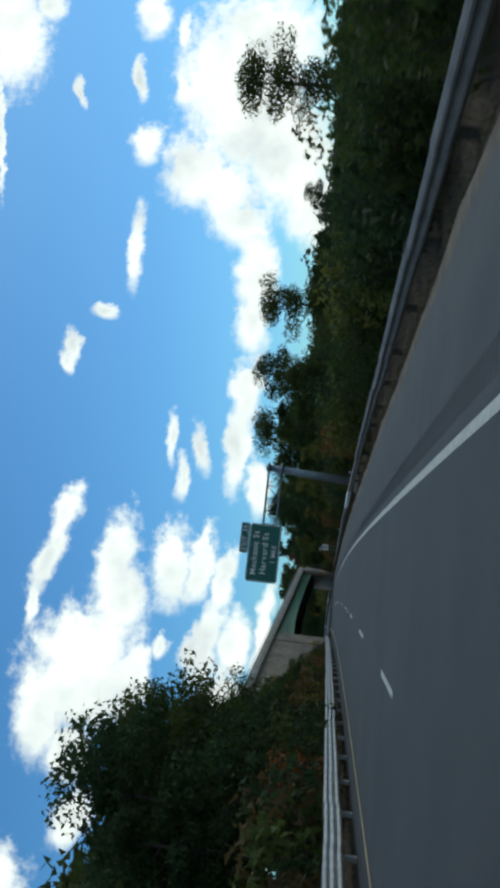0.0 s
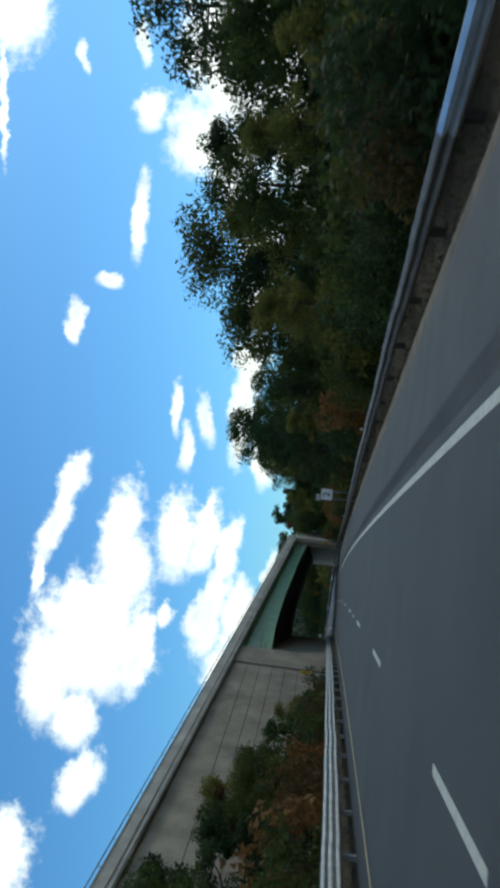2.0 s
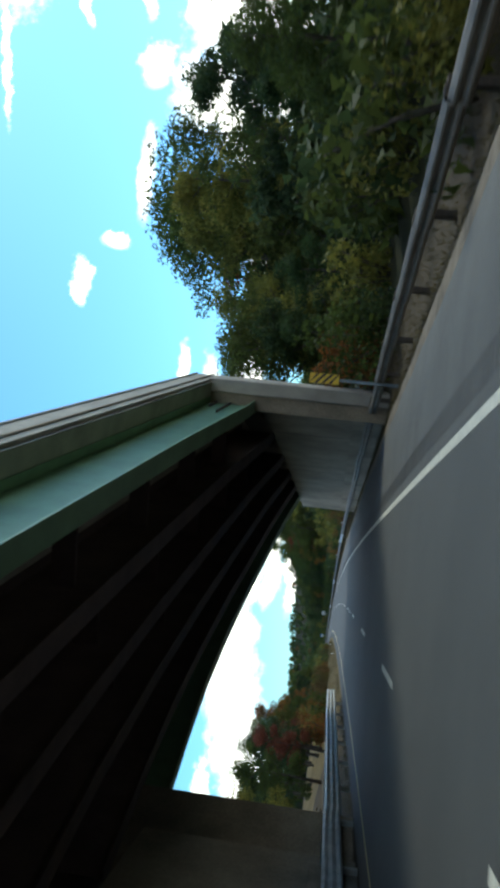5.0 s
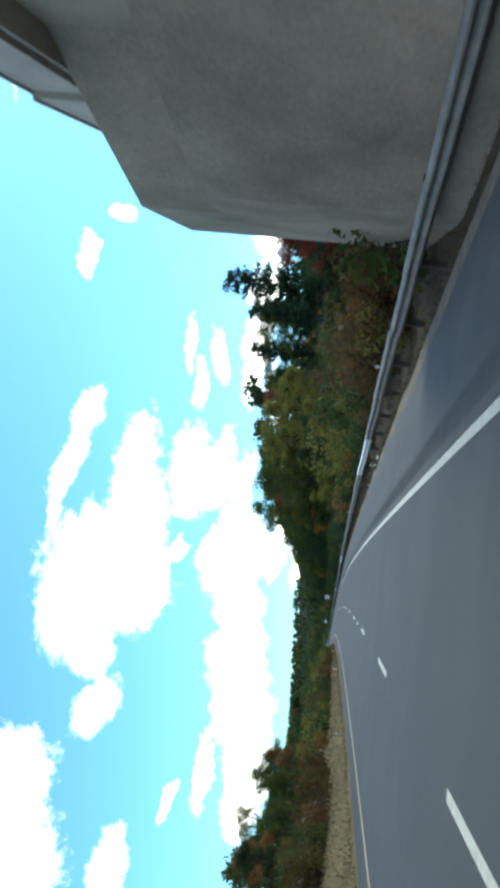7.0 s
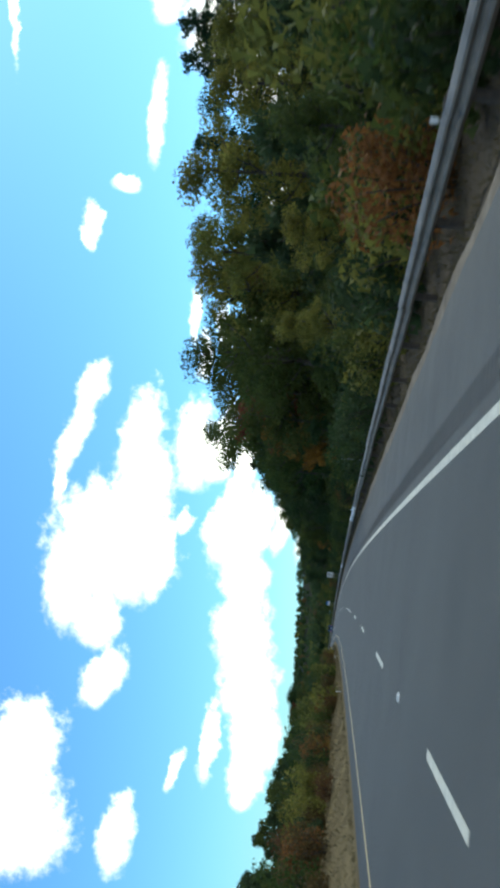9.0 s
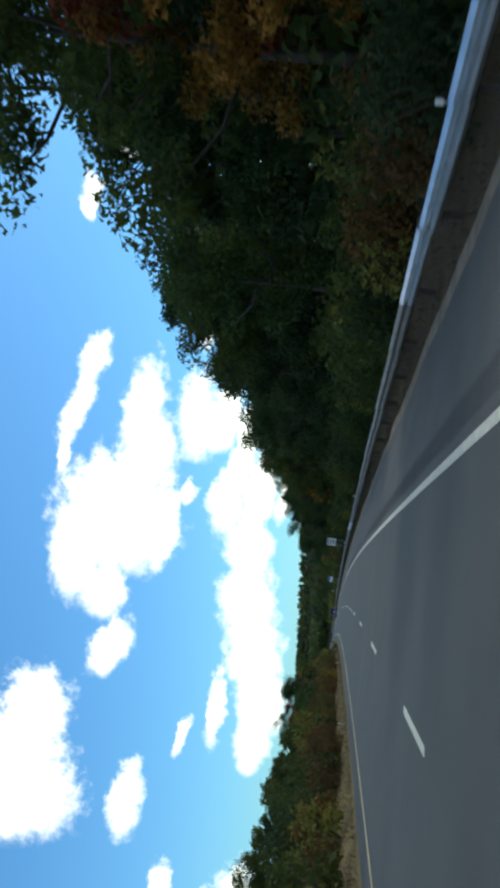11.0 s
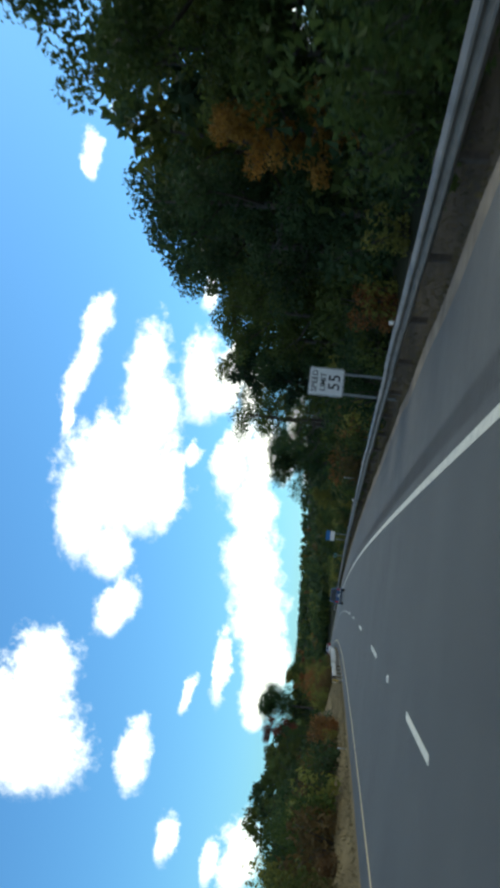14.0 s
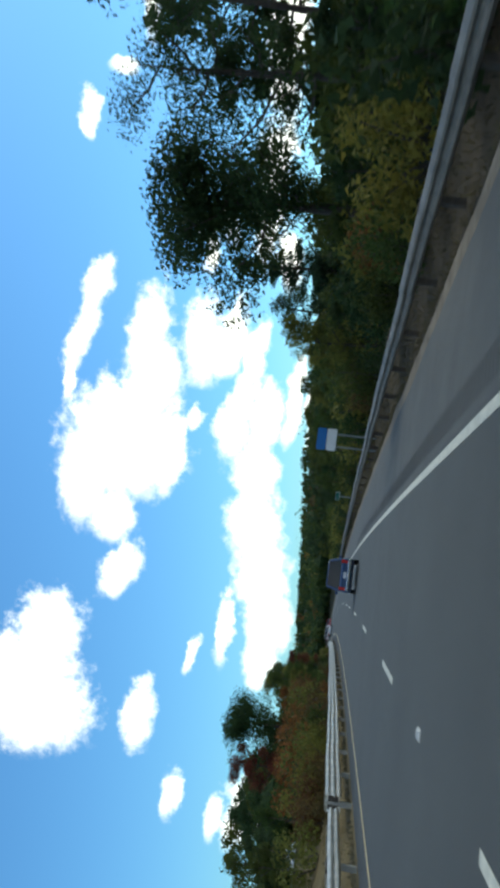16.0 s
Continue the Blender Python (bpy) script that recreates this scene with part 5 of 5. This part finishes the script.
            s += random.uniform(0.75, 1.25) * gap * (1 if s < 600 else 1.7)
    s = 20.0
    while s < 640:
        lat = -random.uniform(9.9, 11.4) if 204 < s < 330 else -random.uniform(8.9, 10.6)
        if not near_bridge(s, lat, 1.0) and not 183 < s < 212 and not 474 < s < 500 and not blocked(s, lat):
            r = random.random()
            kind = "russet" if r < 0.45 else "yellow" if r < 0.58 else "orange" if r < 0.7 else "green"
            k = random.uniform(0.9, 2.2) if s > 130 else random.uniform(1.6, 4.0)
            if random.random() < 0.4:
                plant(random.choice(SHRUBS[kind]), s, lat, k, 2.3)
            else:
                brush.append((random.choice(BRUSH[kind]), place(s, lat, ground_height(s, lat) - 0.05, random.uniform(0, 360), k / 2.3)))
        s += random.uniform(1.3, 2.2)
    s = 106.0
    while s < 133:
        lat = -random.uniform(8.6, 10.2)
        if not near_bridge(s, lat, 0.5):
            kind = random.choice(("russet", "green", "yellow", "russet"))
            brush.append((random.choice(BRUSH[kind]), place(s, lat, ground_height(s, lat) - 0.1, random.uniform(0, 360), random.uniform(0.5, 0.75))))
        s += random.uniform(0.9, 1.5)
    # growth against the bridge's wing walls
    inv = BRIDGE_M
    for x, y, h, kind in ((-11, -0.9, 2.4, "green"), (-14, -1.4, 3.4, "green"), (-17, -1.8, 4.2, "yellow"), (-20, -2.2, 5.0, "green"), (-25, -2.6, 6.2, "green"), (-30, -3.0, 7.0, "yellow"),
                          (SPAN + 5, -2.4, 6.2, "green"), (SPAN + 9, -2.8, 7.2, "yellow"), (SPAN + 13, -3.0, 8.0, "green"), (SPAN + 18, -3.2, 8.8, "green"), (SPAN + 24, -3.4, 9.0, "green")):
        p = inv @ Vector((x, y, 0))
        m = Matrix.Translation((p.x, p.y, 0.0)) @ Matrix.Rotation(random.uniform(0, 6), 4, "Z") @ Matrix.Scale(h / 10, 4)
        copy_scaled(random.choice(TREES[kind]), m)
        if -14 < x < 0:
            continue
        q = inv @ Vector((x + 1.5, y - 0.4, 0))
        brush.append((random.choice(BRUSH["green"]), Matrix.Translation((q.x, q.y, -0.1)) @ Matrix.Scale(random.uniform(0.8, 1.2), 4)))
        if x > 0:
            brush.append((random.choice(BRUSH["yellow"]), Matrix.Translation((q.x, q.y, -0.1)) @ Matrix.Scale(random.uniform(0.9, 1.4), 4)))
    for lat0, lat1 in ((11, 15), (16, 22), (23, 31)):
        s = -6.0
        while s < 620:
            lat = random.uniform(lat0, lat1)
            if not near_bridge(s, lat, 2.0) and not (246 < s < 252 and 14 < lat < 18):
                kind = "russet" if 212 < s < 250 and random.random() < 0.6 else "green"
                brush.append((random.choice(BRUSH[kind]), place(s, lat, ground_height(s, lat) - 0.1, random.uniform(0, 360), open_top(s, lat, random.uniform(2.2, 3.8) if s > 72 else random.uniform(0.5, 1.1)) / 2.3)))
            s += random.uniform(2.2, 3.8)
    for s, lat, k, kind in LEFT_SHRUBS + RIGHT_SHRUBS:
        plant(random.choice(SHRUBS[kind]), s, lat, k, 2.3)
    # a lone round tree and its red neighbour
    plant(TREES["round"][0], 582.3, -18.9, 14.1 - ground_height(582.3, -18.9), 10.0)
    plant(TREES["red"][0], 578.4, -24.0, 12.3 - ground_height(578.4, -24.0), 10.0)
    plant(TREES["green"][1], 545, -22.0, 8.6 - ground_height(545, -22.0), 10.0)
    joined("woodland", deep, "deep mixed green woodland filling both roadsides", "woodland")
    joined("undergrowth", brush, "low tangled undergrowth along both verges", "undergrowth")
    for ob in BACK + [o for v in list(SHRUBS.values()) + list(BRUSH.values()) + list(TREES.values()) for o in v]:
        if ob.name not in USED:
            for ch in list(ob.children):
                bpy.data.objects.remove(ch)
            bpy.data.objects.remove(ob)


plant_woods()


def build_far_woods():
    """Canopy of the hills: crowns of small facets, finer where the road comes near."""
    rng = np.random.RandomState(5)
    out, mats, core = [], [], []
    for count, s0, s1, power, wide, facets in ((3800, 600, 1000, 1.0, 85, 58), (4200, 900, 2350, 1.4, 260, 36), (1300, 200, 620, 1.0, 0, 60)):
        along = s0 + (s1 - s0) * rng.uniform(0, 1, count) ** power
        across = rng.normal(-25 if s0 < 800 else -60, wide, count) if wide else rng.choice((-1, 1, 1), count) * rng.uniform(56, 150, count)
        for s, lat in zip(along, across):
            if abs(lat + 1) < 15 and s < 905 or s < 640 and -32 < lat < 0 or s < 690 and 0 < lat < 45:
                continue
            tall = min(13.0, max(4.0, 7.5 + 5 * noise.noise((s * 0.05, lat * 0.05, 1.0)) + rng.uniform(-1.5, 1.5)))
            tall *= 1.0 if wide else 0.55
            r = tall * rng.uniform(0.36, 0.5) * (1.0 if wide else 1.5)
            g = rng.normal(size=(facets, 3))
            g /= np.linalg.norm(g, axis=1)[:, None]
            g *= rng.uniform(0.75, 1.05, facets)[:, None]
            c = np.array(tuple(at(s, lat, ground_height(s, lat) + tall * 0.58))) + g * np.array((r, r, tall * 0.45))
            k = rng.uniform(0.5, 1.2, facets)[:, None] * (min(1.7, max(0.38, 0.0021 * (s - 440))) if wide else 0.6)
            nrm = g + rng.normal(size=(facets, 3)) * 0.5
            a = np.cross(nrm, rng.normal(size=(facets, 3)))
            a /= np.linalg.norm(a, axis=1)[:, None]
            b2 = np.cross(nrm, a)
            b2 /= np.linalg.norm(b2, axis=1)[:, None]
            for f in range(10):
                q = [0.62 * np.array((math.cos(2 * math.pi * (f % 5 + e) / 5) * r, math.sin(2 * math.pi * (f % 5 + e) / 5) * r, 0)) for e in (0, 1)] + [np.array((0, 0, (0.5 if f < 5 else -1.2) * tall * 0.45))]
                core.append(np.array(tuple(at(s, lat, ground_height(s, lat) + tall * 0.55))) + np.array(q))
            out.append(np.concatenate(core))
            core.clear()
            out.append(np.stack([c - a * k, c + a * k * 0.6 + b2 * k * 0.7, c + a * k * 0.7 - b2 * k * 0.6], axis=1).reshape(-1, 3))
            mats.append(np.full(facets + 10, rng.choice(5, p=(0.58, 0.34, 0.05, 0.02, 0.01))))
    v = np.concatenate(out)
    me = tri_mesh("far_woods", v, np.arange(len(v)), [LEAF_DEEP, LEAF_GREEN, LEAF_OLIVE, LEAF_RUSSET, LEAF_ORANGE], np.concatenate(mats))
    tagged(new("far_woods", me), "distant hills covered with mixed autumn woods", "woodland", kind="stuff")


build_far_woods()


def build_grass():
    """Dry grass on both verges."""
    rng = np.random.RandomState(9)
    rows = []
    for lo, hi, count in ((5.0, 7.9, 90000), (-10.4, -7.3, 60000)):
        s = rng.uniform(0, 560, count)
        lat = lo + (hi - lo) * rng.uniform(0, 1, count)
        for x, y in zip(s, lat):
            rows.append(at(x, y, ground_height(x, y) - 0.01))
    c = np.array([tuple(p) for p in rows])
    n = len(c)
    ang = rng.uniform(0, 6.28, n)
    w = rng.uniform(0.008, 0.02, n)
    h = rng.uniform(0.03, 0.16, n)
    d = np.stack([np.cos(ang) * w, np.sin(ang) * w, np.zeros(n)], axis=1)
    tip = c + np.stack([rng.normal(0, 0.07, n), rng.normal(0, 0.07, n), h], axis=1)
    v = np.stack([c - d, c + d, tip], axis=1).reshape(-1, 3)
    tagged(new("grass", tri_mesh("grass", v, np.arange(n * 3), [GRASS])), "dry tufted grass on both road verges", "grass", kind="stuff")


build_grass()

def scrap(s, lat, size, seed):
    """A crumpled piece of paper lying on the verge."""
    rng = random.Random(seed)
    bm = bmesh.new()
    bmesh.ops.create_icosphere(bm, subdivisions=2, radius=size)
    for v in bm.verts:
        v.co *= rng.uniform(0.6, 1.15)
        v.co.z *= 0.55
    ob = solo("litter", bm, SIGN_WHITE, "crumpled white paper litter lying on the verge", "litter", "litter on the verge")
    ob.matrix_world = place(s, lat, ground_height(s, lat) + size * 0.3, seed * 40)


for k, (s, lat, size) in enumerate(((246.6, 5.6, 0.14), (249.9, 5.7, 0.09), (255.8, 5.45, 0.06), (256.3, 6.7, 0.08))):
    scrap(s, lat, size, k + 3)

# ---- vehicles on the road ahead ----


def loft(bm, sections, smooth=True):
    """Skin through cross-sections: each a list of points, all of one length; closed ends."""
    rings = [[bm.verts.new(p) for p in sec] for sec in sections]
    n = len(rings[0])
    for a, b in zip(rings, rings[1:]):
        for k in range(n):
            f = bm.faces.new((a[k], a[(k + 1) % n], b[(k + 1) % n], b[k]))
            f.smooth = smooth
    bm.faces.new(rings[0][::-1])
    bm.faces.new(rings[-1])
    bmesh.ops.recalc_face_normals(bm, faces=bm.faces)
    return bm


def wheel_part(parent, x, y, r=0.33, w=0.21):
    bm = bmesh.new()
    prof = [(r * 0.62, -w / 2), (r * 0.93, -w / 2), (r, -w * 0.32), (r, w * 0.32), (r * 0.93, w / 2), (r * 0.62, w / 2)]
    rings = [[bm.verts.new((x + dx, y + math.cos(a) * q, r + math.sin(a) * q)) for q, dx in prof] for a in (2 * math.pi * k / 20 for k in range(20))]
    for i in range(20):
        p, q = rings[i], rings[(i + 1) % 20]
        for k in range(6):
            f = bm.faces.new((p[k], p[(k + 1) % 6], q[(k + 1) % 6], q[k]))
            f.smooth = True
    bmesh.ops.recalc_face_normals(bm, faces=bm.faces)
    t = part("tyre", bm, RUBBER, parent, "black rubber tyre")
    bm = bmesh.new()
    tube(bm, [(x - w * 0.42, y, r), (x + w * 0.42, y, r)], r * 0.63, 18)
    part("rim", bm, ALU, t)


def make_car(label, paint, m, length=4.4, width=1.8, height=1.6, tall=True):
    """A car standing on its wheels, its tail towards -y."""
    car = thing("car", label, "car", "cars on the road", m=m)
    hw, l2 = width / 2, length / 2
    belt = height * 0.56

    def body_ring(y, lo, hi, w):
        return [(-w, y, lo + 0.08), (-w * 1.0, y, (lo + hi) / 2), (-w * 0.97, y, hi - 0.05), (-w * 0.90, y, hi), (w * 0.90, y, hi), (w * 0.97, y, hi - 0.05), (w, y, (lo + hi) / 2), (w, y, lo + 0.08), (w * 0.92, y, lo), (-w * 0.92, y, lo)]
    rings = [body_ring(-l2, 0.42, belt - 0.10, hw * 0.93), body_ring(-l2 + 0.08, 0.30, belt, hw * 0.98), body_ring(-l2 + 0.5, 0.24, belt + 0.02, hw), body_ring(0, 0.22, belt, hw), body_ring(l2 - 1.3, 0.22, belt - 0.03, hw), body_ring(l2 - 0.35, 0.26, belt - 0.16, hw * 0.96), body_ring(l2, 0.36, belt - 0.30, hw * 0.86)]
    part("body", loft(bmesh.new(), rings), paint, car)

    back0, back1 = (-l2 + 0.12, -l2 + 0.40) if tall else (-l2 + 0.75, -l2 + 1.35)
    front0, front1 = l2 - 1.25, l2 - 1.95
    bm = bmesh.new()
    low = [(-hw * 0.92, back0, belt - 0.02), (hw * 0.92, back0, belt - 0.02), (hw * 0.92, front0, belt - 0.05), (-hw * 0.92, front0, belt - 0.05)]
    high = [(-hw * 0.74, back1, height - 0.05), (hw * 0.74, back1, height - 0.05), (hw * 0.74, front1, height - 0.04), (-hw * 0.74, front1, height - 0.04)]
    loft(bm, [low, high], False)
    part("cabin", bm, GLASS_DARK, car, "dark tinted windows")
    bm = bmesh.new()
    roof0 = [(x * 1.01, y, z - 0.03) for x, y, z in high]
    roof1 = [(x * 0.93, y * 0.97, height) for x, y, z in high]
    loft(bm, [roof0, roof1])
    part("roof", bm, paint, car)
    for a, c in zip(low, high):
        bm = bmesh.new()
        bar_between(bm, Vector(a) * 1.0, Vector(c) * 1.0, 0.09, 0.09)
        part("pillar", bm, paint, car)
    for sx in (-1, 1):
        for y in (-l2 + 0.82, l2 - 0.85):
            wheel_part(car, sx * (hw - 0.10), y)
        part("tail_lamp", box(bmesh.new(), sx * hw * 0.80 - 0.09, sx * hw * 0.80 + 0.09, -l2 - 0.015, -l2 + 0.12, belt - 0.32, belt + 0.02, bevel=0.02), LAMP_RED, car, "red tail lamp")
        part("wing_mirror", box(bmesh.new(), sx * (hw + 0.10) - 0.09, sx * (hw + 0.10) + 0.09, l2 - 1.62, l2 - 1.5, belt + 0.02, belt + 0.17, bevel=0.03), paint, car)
    part("bumper", box(bmesh.new(), -hw * 0.9, hw * 0.9, -l2 - 0.06, -l2 + 0.12, 0.38, 0.56, bevel=0.04), CHROME if tall else paint, car, "pale rear bumper")
    part("plate", box(bmesh.new(), -0.16, 0.16, -l2 - 0.02, -l2 + 0.02, belt - 0.30, belt - 0.15), SIGN_WHITE, car, "plain pale plate")
    return car


make_car("white saloon car standing on the far side of the median clearing", CAR_WHITE, place(578.0, -34.0, ground_height(578.0, -34.0) + 0.02, 160), tall=False, height=1.45)
make_car("dark blue hatchback driving in the lane ahead", CAR_BLUE, place(513.2, -0.2, 0.004), 4.4, 1.84, 1.62)
for label, paint, s, lat, tall in (("white saloon car far along the road", CAR_WHITE, 655, -3.9, False), ("dark grey car far along the road", CAR_DARK, 672, -4.0, True), ("silver saloon car far along the road", CAR_SILVER, 690, -3.8, False),
                                   ("red saloon car far along the road", CAR_RED, 708, -0.2, False), ("white tall car far along the road", CAR_WHITE, 726, -3.9, True), ("silver car in slow traffic far along the road", CAR_SILVER, 744, -0.3, False), ("dark car in slow traffic far along the road", CAR_DARK, 760, -3.9, False)):
    make_car(label, paint, place(s, lat, 0.004), tall=tall, height=1.6 if tall else 1.45)
